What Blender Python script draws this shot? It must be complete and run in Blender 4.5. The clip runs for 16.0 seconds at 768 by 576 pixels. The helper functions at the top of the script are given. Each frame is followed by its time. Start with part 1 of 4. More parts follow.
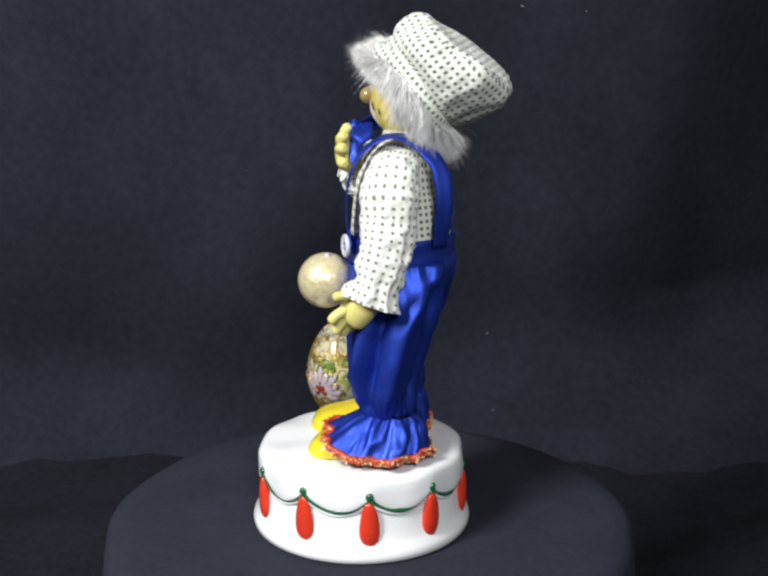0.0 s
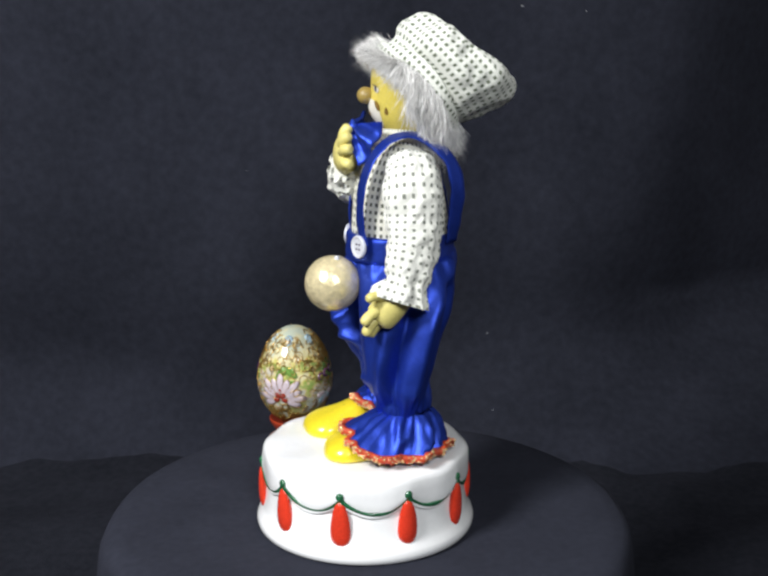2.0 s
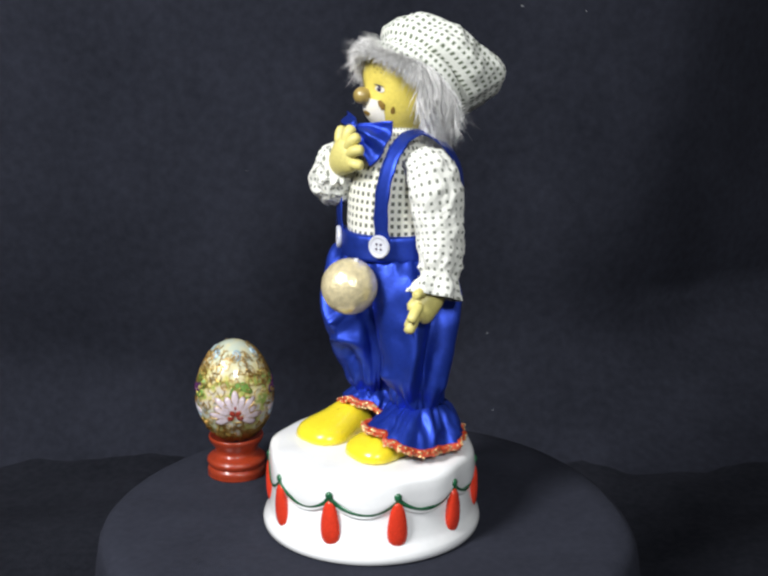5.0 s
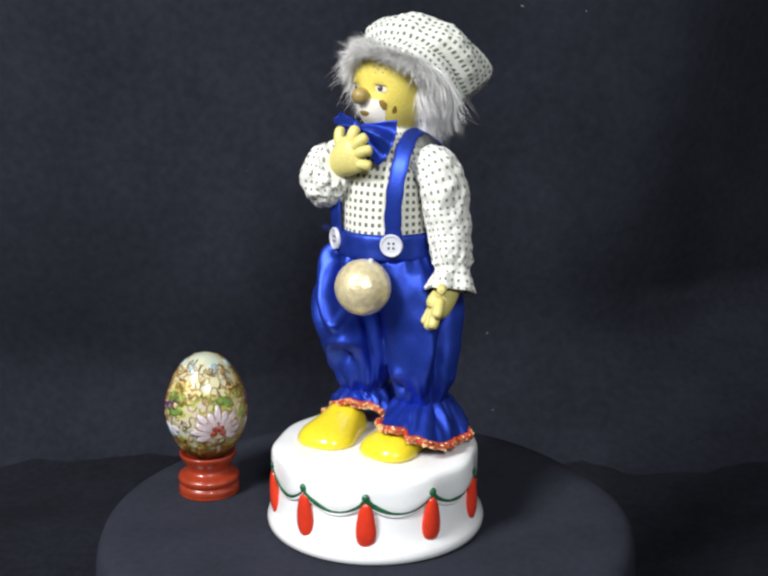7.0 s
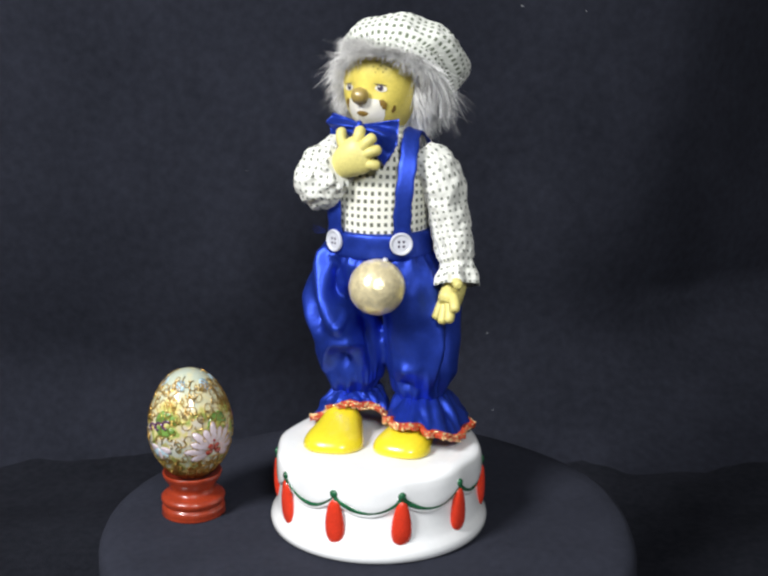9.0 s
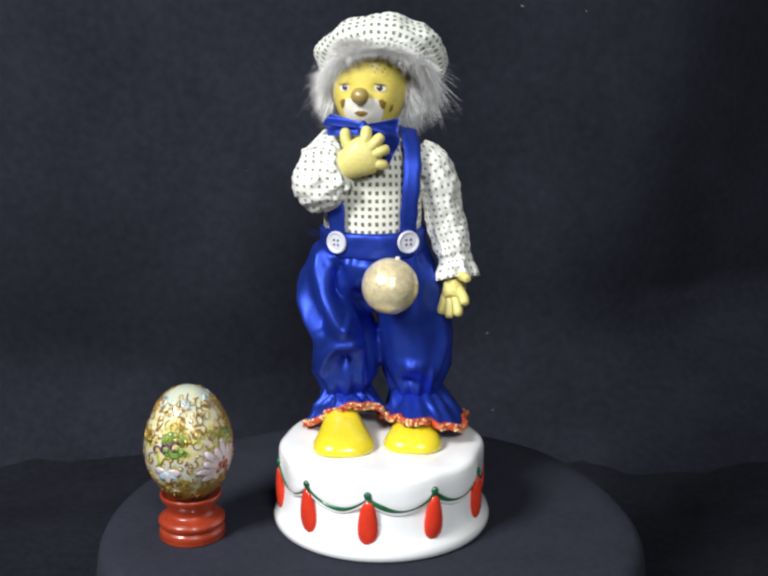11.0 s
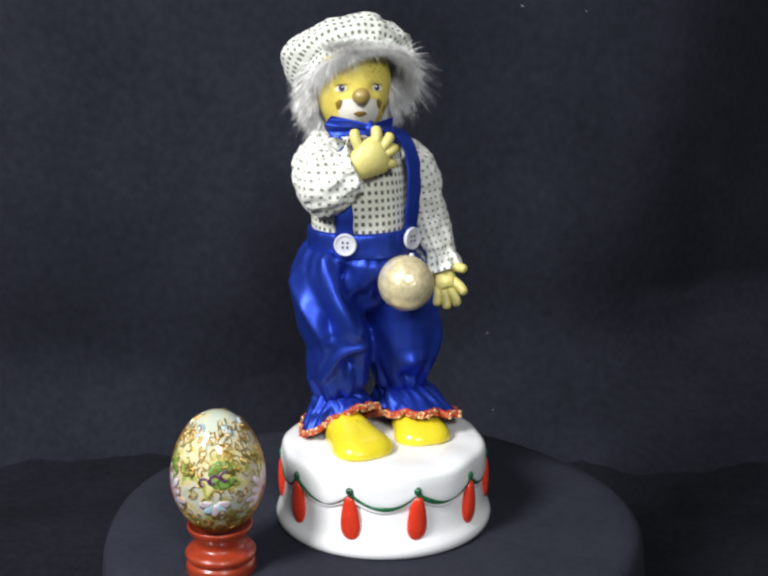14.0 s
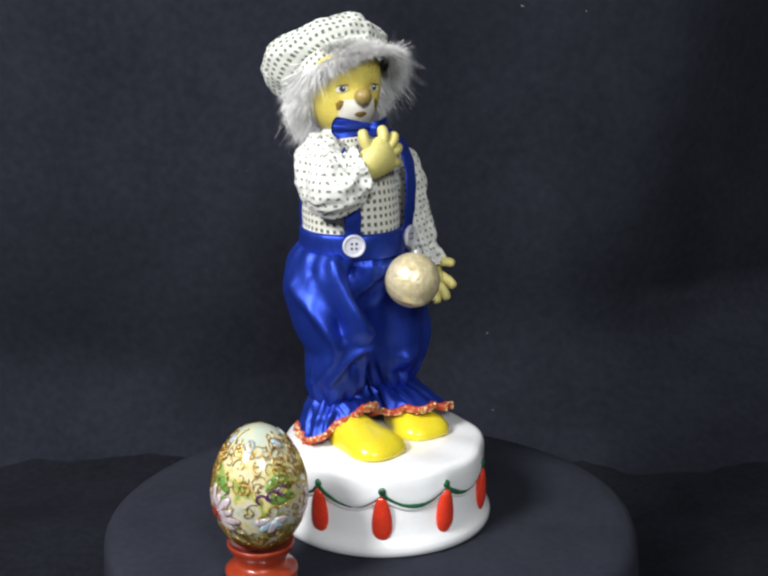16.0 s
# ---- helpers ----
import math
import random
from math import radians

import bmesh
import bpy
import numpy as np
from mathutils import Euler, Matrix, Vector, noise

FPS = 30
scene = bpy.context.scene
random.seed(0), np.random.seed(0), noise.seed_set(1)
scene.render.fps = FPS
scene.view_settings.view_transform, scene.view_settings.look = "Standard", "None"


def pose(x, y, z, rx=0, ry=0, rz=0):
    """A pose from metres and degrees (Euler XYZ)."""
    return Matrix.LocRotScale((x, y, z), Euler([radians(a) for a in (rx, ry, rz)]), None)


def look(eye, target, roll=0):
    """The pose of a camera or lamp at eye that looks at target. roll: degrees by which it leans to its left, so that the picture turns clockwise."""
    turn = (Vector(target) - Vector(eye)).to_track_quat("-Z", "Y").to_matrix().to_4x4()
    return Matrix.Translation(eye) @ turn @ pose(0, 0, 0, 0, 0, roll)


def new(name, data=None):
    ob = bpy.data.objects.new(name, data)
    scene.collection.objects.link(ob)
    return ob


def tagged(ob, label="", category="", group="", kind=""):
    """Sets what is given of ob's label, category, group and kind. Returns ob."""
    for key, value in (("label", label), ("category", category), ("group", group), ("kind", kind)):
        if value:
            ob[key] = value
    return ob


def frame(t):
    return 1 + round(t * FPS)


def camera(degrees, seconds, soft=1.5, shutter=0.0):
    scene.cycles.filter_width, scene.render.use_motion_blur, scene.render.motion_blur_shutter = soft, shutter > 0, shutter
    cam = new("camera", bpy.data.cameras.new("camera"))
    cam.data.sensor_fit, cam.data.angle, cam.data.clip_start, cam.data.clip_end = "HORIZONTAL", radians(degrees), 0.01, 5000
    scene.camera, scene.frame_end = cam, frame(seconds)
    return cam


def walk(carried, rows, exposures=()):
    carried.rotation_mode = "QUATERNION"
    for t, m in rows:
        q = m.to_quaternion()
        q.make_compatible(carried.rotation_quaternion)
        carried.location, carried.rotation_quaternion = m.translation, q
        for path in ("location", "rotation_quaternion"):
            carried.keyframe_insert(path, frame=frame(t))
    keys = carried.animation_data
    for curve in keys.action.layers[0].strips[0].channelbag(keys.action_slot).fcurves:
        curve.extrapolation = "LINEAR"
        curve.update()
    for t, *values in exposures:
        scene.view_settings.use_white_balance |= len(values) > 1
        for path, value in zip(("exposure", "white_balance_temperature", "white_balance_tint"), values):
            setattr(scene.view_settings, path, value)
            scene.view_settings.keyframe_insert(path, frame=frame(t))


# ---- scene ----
# Camera: stands still before the turntable, whose axis is the world's z axis; the disc's top lies at z = -0.002.
cam = camera(36.9, 16.0, soft=2.6)
EYE = pose(0.0, -0.63, 0.292, 90 - 14.05, 0, -0.742)
walk(cam, [(0.0, EYE), (16.0, EYE)], exposures=[(0.0, 0.0), (16.0, 0.0)])

# ---- light: a dim room, one soft unseen lamp before and above the table, a weaker added fill behind the camera ----
world = bpy.data.worlds.new("room_air")
world.use_nodes = True
world.node_tree.nodes["Background"].inputs[0].default_value = (0.75, 0.85, 1.0, 1)
world.node_tree.nodes["Background"].inputs[1].default_value = 0.05
scene.world = world


def lamp(name, eye, target, size, watts, colour):
    data = bpy.data.lights.new(name, "AREA")
    data.shape, data.size, data.energy, data.color = "DISK", size, watts, colour
    ob = new(name, data)
    ob.matrix_world = look(eye, target)
    return ob


lamp("key_lamp", (-0.82, -0.78, 1.02), (0, 0.1, 0.15), 0.42, 28.5, (0.97, 0.98, 1.0))
# added fill without a known source, brightens fronts and right sides
lamp("fill_lamp", (0.22, -1.2, 0.85), (0, 0, 0.12), 0.30, 11, (0.92, 0.96, 1.0))


# ---- materials ----
def mat(name, colour, rough=0.5, metal=0.0, spread=0.15, scale=60.0, bump=0.1, bump_scale=400.0, coat=0.0, sheen=0.0, spec=0.5):
    """A surface whose colour drifts at two scales, with fine relief."""
    m = bpy.data.materials.new(name)
    m.use_nodes = True
    nt = m.node_tree
    b = nt.nodes["Principled BSDF"]
    co = nt.nodes.new("ShaderNodeTexCoord")
    n1, n2 = nt.nodes.new("ShaderNodeTexNoise"), nt.nodes.new("ShaderNodeTexNoise")
    n1.inputs["Scale"].default_value, n2.inputs["Scale"].default_value = scale, scale * 9
    n1.inputs["Detail"].default_value = 4
    for n in (n1, n2):
        nt.links.new(co.outputs["Object"], n.inputs["Vector"])
    add = nt.nodes.new("ShaderNodeMath")
    add.operation = "ADD"
    nt.links.new(n1.outputs["Fac"], add.inputs[0])
    nt.links.new(n2.outputs["Fac"], add.inputs[1])
    ramp = nt.nodes.new("ShaderNodeMapRange")
    ramp.inputs["From Min"].default_value, ramp.inputs["From Max"].default_value = 0.6, 1.4
    ramp.inputs["To Min"].default_value, ramp.inputs["To Max"].default_value = 1 - spread, 1 + spread
    nt.links.new(add.outputs[0], ramp.inputs["Value"])
    mul = nt.nodes.new("ShaderNodeVectorMath")
    mul.operation = "SCALE"
    mul.inputs[0].default_value = colour
    nt.links.new(ramp.outputs[0], mul.inputs["Scale"])
    nt.links.new(mul.outputs[0], b.inputs["Base Color"])
    b.inputs["Roughness"].default_value, b.inputs["Metallic"].default_value = rough, metal
    b.inputs["Coat Weight"].default_value, b.inputs["Sheen Weight"].default_value = coat, sheen
    b.inputs["Specular IOR Level"].default_value = spec
    if bump:
        n3, bp = nt.nodes.new("ShaderNodeTexNoise"), nt.nodes.new("ShaderNodeBump")
        n3.inputs["Scale"].default_value = bump_scale
        nt.links.new(co.outputs["Object"], n3.inputs["Vector"])
        nt.links.new(n3.outputs["Fac"], bp.inputs["Height"])
        bp.inputs["Strength"].default_value, bp.inputs["Distance"].default_value = bump, 0.001
        nt.links.new(bp.outputs[0], b.inputs["Normal"])
    return m


def dotted(name, cloth, ink, step, radius):
    """Cotton printed with rows of small square dots; the UVs are in metres."""
    m = mat(name, cloth, rough=0.85, spread=0.06, scale=90, bump=0.35, bump_scale=900, sheen=0.2, spec=0.2)
    nt = m.node_tree
    b = nt.nodes["Principled BSDF"]
    old = b.inputs["Base Color"].links[0].from_socket
    uv = nt.nodes.new("ShaderNodeTexCoord")
    nz = nt.nodes.new("ShaderNodeTexNoise")
    nz.inputs["Scale"].default_value = 260
    nt.links.new(uv.outputs["Object"], nz.inputs["Vector"])
    sc = nt.nodes.new("ShaderNodeVectorMath")
    sc.operation = "SCALE"
    sc.inputs["Scale"].default_value = 1 / step
    nt.links.new(uv.outputs["UV"], sc.inputs[0])
    wob = nt.nodes.new("ShaderNodeVectorMath")
    wob.operation = "MULTIPLY_ADD"
    wob.inputs[1].default_value = (0.22, 0.22, 0)
    nt.links.new(nz.outputs["Color"], wob.inputs[0])
    nt.links.new(sc.outputs[0], wob.inputs[2])
    fr = nt.nodes.new("ShaderNodeVectorMath")
    fr.operation = "FRACTION"
    nt.links.new(wob.outputs[0], fr.inputs[0])
    sub = nt.nodes.new("ShaderNodeVectorMath")
    sub.operation = "SUBTRACT"
    sub.inputs[1].default_value = (0.5, 0.5, 0)
    nt.links.new(fr.outputs[0], sub.inputs[0])
    ab = nt.nodes.new("ShaderNodeVectorMath")
    ab.operation = "ABSOLUTE"
    nt.links.new(sub.outputs[0], ab.inputs[0])
    sep = nt.nodes.new("ShaderNodeSeparateXYZ")
    nt.links.new(ab.outputs[0], sep.inputs[0])
    mx = nt.nodes.new("ShaderNodeMath")
    mx.operation = "SMOOTH_MAX"
    mx.inputs[2].default_value = 0.12
    nt.links.new(sep.outputs[0], mx.inputs[0])
    nt.links.new(sep.outputs[1], mx.inputs[1])
    lim = nt.nodes.new("ShaderNodeMapRange")
    lim.inputs["From Min"].default_value, lim.inputs["From Max"].default_value = radius + 0.05, radius - 0.05
    nt.links.new(mx.outputs[0], lim.inputs["Value"])
    mix = nt.nodes.new("ShaderNodeMix")
    mix.data_type = "RGBA"
    nt.links.new(lim.outputs[0], mix.inputs[0])
    nt.links.new(old, mix.inputs[6])
    mix.inputs[7].default_value = (*ink, 1)
    nt.links.new(mix.outputs[2], b.inputs["Base Color"])
    return m


M_VELVET = mat("black_cloth", (0.043, 0.046, 0.064), rough=0.95, spread=0.25, scale=14, bump=0.5, bump_scale=1200, spec=0.1)
# darker than the backdrop's black: weaker light on the table put into the colour
M_TABLE = mat("black_table_cloth", (0.034, 0.036, 0.048), rough=0.95, spread=0.3, scale=18, bump=0.5, bump_scale=900, spec=0.08)
M_DISC = mat("dark_cloth", (0.027, 0.029, 0.041), rough=0.95, spread=0.2, scale=25, bump=0.5, bump_scale=1500, spec=0.1)
M_LINT = mat("lint", (0.6, 0.6, 0.6), rough=0.9)
M_WALL = mat("wall_paint", (0.5, 0.48, 0.45), rough=0.9, spread=0.05, scale=2, bump=0.1, bump_scale=60)
M_FLOOR = mat("floor_carpet", (0.12, 0.11, 0.10), rough=0.95, spread=0.2, scale=6, bump=0.3, bump_scale=200)
M_CERAMIC = mat("white_glaze", (0.91, 0.91, 0.90), rough=0.22, spread=0.03, scale=40, bump=0.04, bump_scale=120, coat=0.4)
M_GREEN = mat("green_glaze", (0.018, 0.12, 0.05), rough=0.25, spread=0.7, scale=90, bump=0.05, coat=0.4)
M_RED = mat("red_glaze", (0.70, 0.045, 0.018), rough=0.22, spread=0.2, scale=110, bump=0.015, bump_scale=120, coat=0.5)
M_SATIN = mat("blue_satin", (0.020, 0.054, 0.40), rough=0.45, metal=0.70, spread=0.15, scale=45, bump=0.10, bump_scale=700, spec=0.5)
M_SHIRT = dotted("dotted_cotton", (0.74, 0.74, 0.67), (0.19, 0.20, 0.165), 0.0042, 0.185)
M_TORSO = dotted("dotted_body_cotton", (0.76, 0.75, 0.64), (0.12, 0.125, 0.095), 0.0039, 0.245)
# real dots, but enlarged and greyed to hold some of the cap's shade
M_CAP = dotted("dotted_cap_cotton", (0.70, 0.71, 0.64), (0.14, 0.165, 0.11), 0.0039, 0.240)
M_SKIN = mat("yellow_vinyl", (0.69, 0.56, 0.11), rough=0.38, spread=0.12, scale=70, bump=0.04, bump_scale=300, coat=0.15)
M_PALM = mat("pale_yellow_vinyl", (0.66, 0.58, 0.19), rough=0.45, spread=0.12, scale=80, bump=0.05, bump_scale=300)
M_SHOE = mat("yellow_gloss", (0.77, 0.62, 0.025), rough=0.28, spread=0.08, scale=60, bump=0.04, bump_scale=150, coat=0.5)
M_NOSE = mat("tan_paint", (0.33, 0.235, 0.065), rough=0.40, spread=0.15, scale=120, bump=0.0, coat=0.5)
M_WHITE = mat("white_face_paint", (0.78, 0.74, 0.62), rough=0.45, spread=0.08, scale=120, bump=0.0)
M_DARK = mat("dark_face_paint", (0.07, 0.055, 0.085), rough=0.5, spread=0.2, scale=200, bump=0.0)
M_OCHRE = mat("ochre_face_paint", (0.22, 0.13, 0.02), rough=0.5, spread=0.25, scale=200, bump=0.0)
M_HAIR = mat("grey_fur", (0.88, 0.865, 0.84), rough=0.45, spread=0.3, scale=130, bump=0.0, sheen=0.3)
hair_nodes = M_HAIR.node_tree
hair_old = hair_nodes.nodes["Principled BSDF"].inputs["Base Color"].links[0].from_socket
hair_geo = hair_nodes.nodes.new("ShaderNodeNewGeometry")
hair_range = hair_nodes.nodes.new("ShaderNodeMapRange")
hair_range.inputs["To Min"].default_value, hair_range.inputs["To Max"].default_value = 0.58, 1.15
hair_mul = hair_nodes.nodes.new("ShaderNodeVectorMath")
hair_mul.operation = "SCALE"
hair_nodes.links.new(hair_geo.outputs["Random Per Island"], hair_range.inputs["Value"])
hair_nodes.links.new(hair_old, hair_mul.inputs[0])
hair_nodes.links.new(hair_range.outputs[0], hair_mul.inputs["Scale"])
hair_nodes.links.new(hair_mul.outputs[0], hair_nodes.nodes["Principled BSDF"].inputs["Base Color"])
M_HAIRCORE = mat("grey_fur_base", (0.42, 0.41, 0.415), rough=0.9, spread=0.3, scale=200, bump=0.6, bump_scale=900)
M_BUTTON = mat("white_button", (0.60, 0.61, 0.66), rough=0.3, spread=0.08, scale=200, bump=0.02, coat=0.3)
M_BRAID = mat("red_braid", (0.50, 0.055, 0.012), rough=0.45, spread=0.35, scale=300, bump=0.5, bump_scale=1500)
M_BEAD = mat("gold_bead", (0.95, 0.66, 0.34), rough=0.25, metal=0.55, spread=0.3, scale=400, bump=0.0)
M_STAND = mat("red_lacquer", (0.30, 0.034, 0.010), rough=0.34, spread=0.3, scale=90, bump=0.05, bump_scale=250, coat=0.6)
M_GOLD = mat("gold_wire", (0.50, 0.31, 0.085), rough=0.28, metal=1.0, spread=0.2, scale=300, bump=0.0)


# ---- mesh helpers ----
def mesh_object(name, bm, mats, parent=None, label="", smooth=True):
    me = bpy.data.meshes.new(name)
    bmesh.ops.recalc_face_normals(bm, faces=bm.faces)
    bm.to_mesh(me)
    bm.free()
    for m in mats if isinstance(mats, (list, tuple)) else [mats]:
        me.materials.append(m)
    if smooth:
        me.polygons.foreach_set("use_smooth", [True] * len(me.polygons))
    ob = new(name, me)
    ob.parent = parent
    if label:
        ob["label"] = label
    return ob


def part(name, bm, material, parent, label=""):
    return mesh_object(name, bm, material, parent, label)


def spline(rows, per):
    """Catmull-Rom through rows of numbers, per steps to each span."""
    a = np.array(rows, float)
    p = np.vstack([2 * a[0] - a[1], a, 2 * a[-1] - a[-2]])
    out = []
    for i in range(len(a) - 1):
        p0, p1, p2, p3 = p[i:i + 4]
        for k in range(per):
            t = k / per
            out.append(0.5 * (2 * p1 + (p2 - p0) * t + (2 * p0 - 5 * p1 + 4 * p2 - p3) * t * t + (3 * p1 - p0 - 3 * p2 + p3) * t ** 3))
    out.append(a[-1])
    return out


def tube(bm, rows, ref, seg=32, per=5, slot=0, bulge=None, cap=(True, True), u0=0.0, planar=False):
    """A skin round a path. rows: x, y, z, half width along ref, half width across it. bulge(theta, v, point): metres outward."""
    uvl = bm.loops.layers.uv.verify()
    pts = spline(rows, per)
    n = len(pts)
    ref = Vector(ref).normalized()
    rings, run, uvrows = [], 0.0, []
    for i, r in enumerate(pts):
        c = Vector(r[:3])
        tan = (Vector(pts[min(i + 1, n - 1)][:3]) - Vector(pts[max(i - 1, 0)][:3])).normalized()
        e1 = (ref - tan * ref.dot(tan)).normalized()
        e2 = tan.cross(e1)
        if i:
            run += (c - Vector(pts[i - 1][:3])).length
        ring = []
        for k in range(seg):
            th = 2 * math.pi * k / seg
            d = e1 * math.cos(th) * r[3] + e2 * math.sin(th) * r[4]
            p = c + d
            if bulge:
                p += d.normalized() * bulge(th, i / (n - 1), p)
            ring.append(bm.verts.new(p))
        rings.append(ring)
        uvrows.append(run)
    girth = 2 * math.pi * max((r[3] + r[4]) / 2 for r in pts)
    for i in range(n - 1):
        for k in range(seg):
            f = bm.faces.new((rings[i][k], rings[i][(k + 1) % seg], rings[i + 1][(k + 1) % seg], rings[i + 1][k]))
            f.material_index, f.smooth = slot, True
            if planar:
                f.normal_update()
                side = max(range(3), key=lambda q: abs(f.normal[q]))
            for lp, (a, b) in zip(f.loops, ((k, i), (k + 1, i), (k + 1, i + 1), (k, i + 1))):
                co = lp.vert.co
                if planar:
                    lp[uvl].uv = (co.x, co.z) if side == 1 else (co.y, co.z) if side == 0 else (co.x, co.y)
                else:
                    lp[uvl].uv = (u0 + girth * a / seg, uvrows[b])
    for on, i in ((cap[0], 0), (cap[1], n - 1)):
        if on:
            f = bm.faces.new(rings[i] if i else rings[i][::-1])
            f.material_index = slot
            for lp in f.loops:
                lp[uvl].uv = (lp.vert.co.x, lp.vert.co.y)
    return rings


def ribbon(bm, rows, width, thick, slot, per=6):
    """A band of cloth. rows: x, y, z and the outward normal nx, ny, nz."""
    uvl = bm.loops.layers.uv.verify()
    pts = spline(rows, per)
    rings, run = [], 0.0
    for i, r in enumerate(pts):
        c, nrm = Vector(r[:3]), Vector(r[3:6]).normalized()
        tan = (Vector(pts[min(i + 1, len(pts) - 1)][:3]) - Vector(pts[max(i - 1, 0)][:3])).normalized()
        side = tan.cross(nrm).normalized()
        nrm = side.cross(tan).normalized()
        wv = width * (1 + 0.06 * math.sin(i * 1.3))
        rings.append([bm.verts.new(c + side * wv * a + nrm * thick * b) for a, b in ((-0.5, 0), (-0.44, 1), (-0.2, 0.8), (0.2, 0.85), (0.44, 1), (0.5, 0), (0, -0.3))])
    for i in range(len(rings) - 1):
        for k in range(7):
            f = bm.faces.new((rings[i][k], rings[i][(k + 1) % 7], rings[i + 1][(k + 1) % 7], rings[i + 1][k]))
            f.material_index, f.smooth = slot, True
            for lp in f.loops:
                lp[uvl].uv = (lp.vert.co.x, lp.vert.co.z)
    for ring in (rings[0], rings[-1]):
        bm.faces.new(ring).material_index = slot


def ball_into(bm, m, slot, u=20, v=12, shape=None):
    """A sphere of radius 1, shaped and then posed by m, added to bm."""
    rings = []
    for j in range(v + 1):
        ph = math.pi * j / v
        row = [Vector((math.sin(ph) * math.cos(2 * math.pi * k / u), math.sin(ph) * math.sin(2 * math.pi * k / u), -math.cos(ph))) for k in range(u if 0 < j < v else 1)]
        rings.append([bm.verts.new(m @ (shape(c) if shape else c)) for c in row])
    for a, b in zip(rings, rings[1:]):
        for k in range(u):
            k2 = (k + 1) % u
            quad = (a[k], a[k2], b[k2], b[k]) if len(a) > 1 and len(b) > 1 else ((a[0], b[k2], b[k]) if len(a) == 1 else (a[k], a[k2], b[0]))
            f = bm.faces.new(quad)
            f.material_index, f.smooth = slot, True


def turned(profile, seg=64, wobble=None):
    """A body of revolution about z. profile: radius, z from the bottom up; a radius of 0 closes it."""
    bm = bmesh.new()
    rings = []
    for r, z in profile:
        if r < 1e-6:
            rings.append([bm.verts.new((0, 0, z))])
        else:
            ring = []
            for k in range(seg):
                th = 2 * math.pi * k / seg
                rr, zz = wobble(th, r, z) if wobble else (r, z)
                ring.append(bm.verts.new((rr * math.cos(th), rr * math.sin(th), zz)))
            rings.append(ring)
    for a, b in zip(rings, rings[1:]):
        for k in range(seg):
            k2 = (k + 1) % seg
            if len(a) == 1:
                bm.faces.new((a[0], b[k2], b[k]))
            elif len(b) == 1:
                bm.faces.new((a[k], a[k2], b[0]))
            else:
                bm.faces.new((a[k], a[k2], b[k2], b[k]))
    return bm


def nz(p, s, seed=0.0):
    return noise.noise(Vector(p) * s + Vector((seed, seed * 1.7, -seed)))


# ---- the room: closed round the table ----
def slab(name, x0, x1, y0, y1, z0, z1, material, label, category):
    bm = bmesh.new()
    bmesh.ops.create_cube(bm, size=1)
    for v in bm.verts:
        v.co = ((x0 + x1) / 2 + v.co.x * (x1 - x0), (y0 + y1) / 2 + v.co.y * (y1 - y0), (z0 + z1) / 2 + v.co.z * (z1 - z0))
    return tagged(mesh_object(name, bm, material, smooth=False), label, category, kind="structure")


slab("floor", -2.2, 2.2, -2.6, 1.6, -0.92, -0.82, M_FLOOR, "dark carpeted room floor", "floor")
slab("ceiling", -2.2, 2.2, -2.6, 1.6, 1.65, 1.75, M_WALL, "plain painted ceiling", "ceiling")
slab("wall_north", -2.2, 2.2, 1.6, 1.7, -0.92, 1.75, M_WALL, "plain painted room wall", "wall")
slab("wall_south", -2.2, 2.2, -2.7, -2.6, -0.92, 1.75, M_WALL, "plain painted room wall", "wall")
slab("wall_east", 2.2, 2.3, -2.7, 1.7, -0.92, 1.75, M_WALL, "plain painted room wall", "wall")
slab("wall_west", -2.3, -2.2, -2.7, 1.7, -0.92, 1.75, M_WALL, "plain painted room wall", "wall")


def build_backdrop():
    """One black cloth: hangs behind, turns forward over the table in a soft bend."""
    bm = bmesh.new()
    prof = [(0.40, 0.95 - 0.03 * i) for i in range(33)]
    prof += [(0.40 - 0.11 * (1 - math.cos(a)), -0.02 - 0.12 * math.sin(a)) for a in (0.15, 0.3, 0.45, 0.6, 0.75, 0.9, 1.05, 1.2, 1.35, 1.5)]
    nx = 140
    grid = []
    for j, (y, z) in enumerate(prof):
        row = []
        for i in range(nx + 1):
            x = -1.1 + 2.2 * i / nx
            fold = 0.016 * math.sin(x * 9 + 1.2 * math.sin(z * 3.1)) + 0.010 * math.sin(x * 21 - z * 5) + 0.02 * nz((x, 0.3 * z, 0), 3.1)
            hang = min(1.0, max(0.0, (z + 0.13) / 0.12))
            away = 0.95 * max(0.0, x - 0.16) ** 1.3
            lean = 0.9 * max(0.0, 0.13 - max(z, -0.02)) ** 2
            row.append(bm.verts.new((x, y + lean + (fold + away) * hang, z + (1 - hang) * 0.006 * nz((x, y, 0), 8))))
        grid.append(row)
    for a, b in zip(grid, grid[1:]):
        for i in range(nx):
            bm.faces.new((a[i], a[i + 1], b[i + 1], b[i]))
    bmesh.ops.solidify(bm, geom=bm.faces[:], thickness=0.002)
    return tagged(mesh_object("backdrop", bm, M_VELVET), "black cloth backdrop hanging behind the table", "backdrop", kind="structure")


backdrop = build_backdrop()


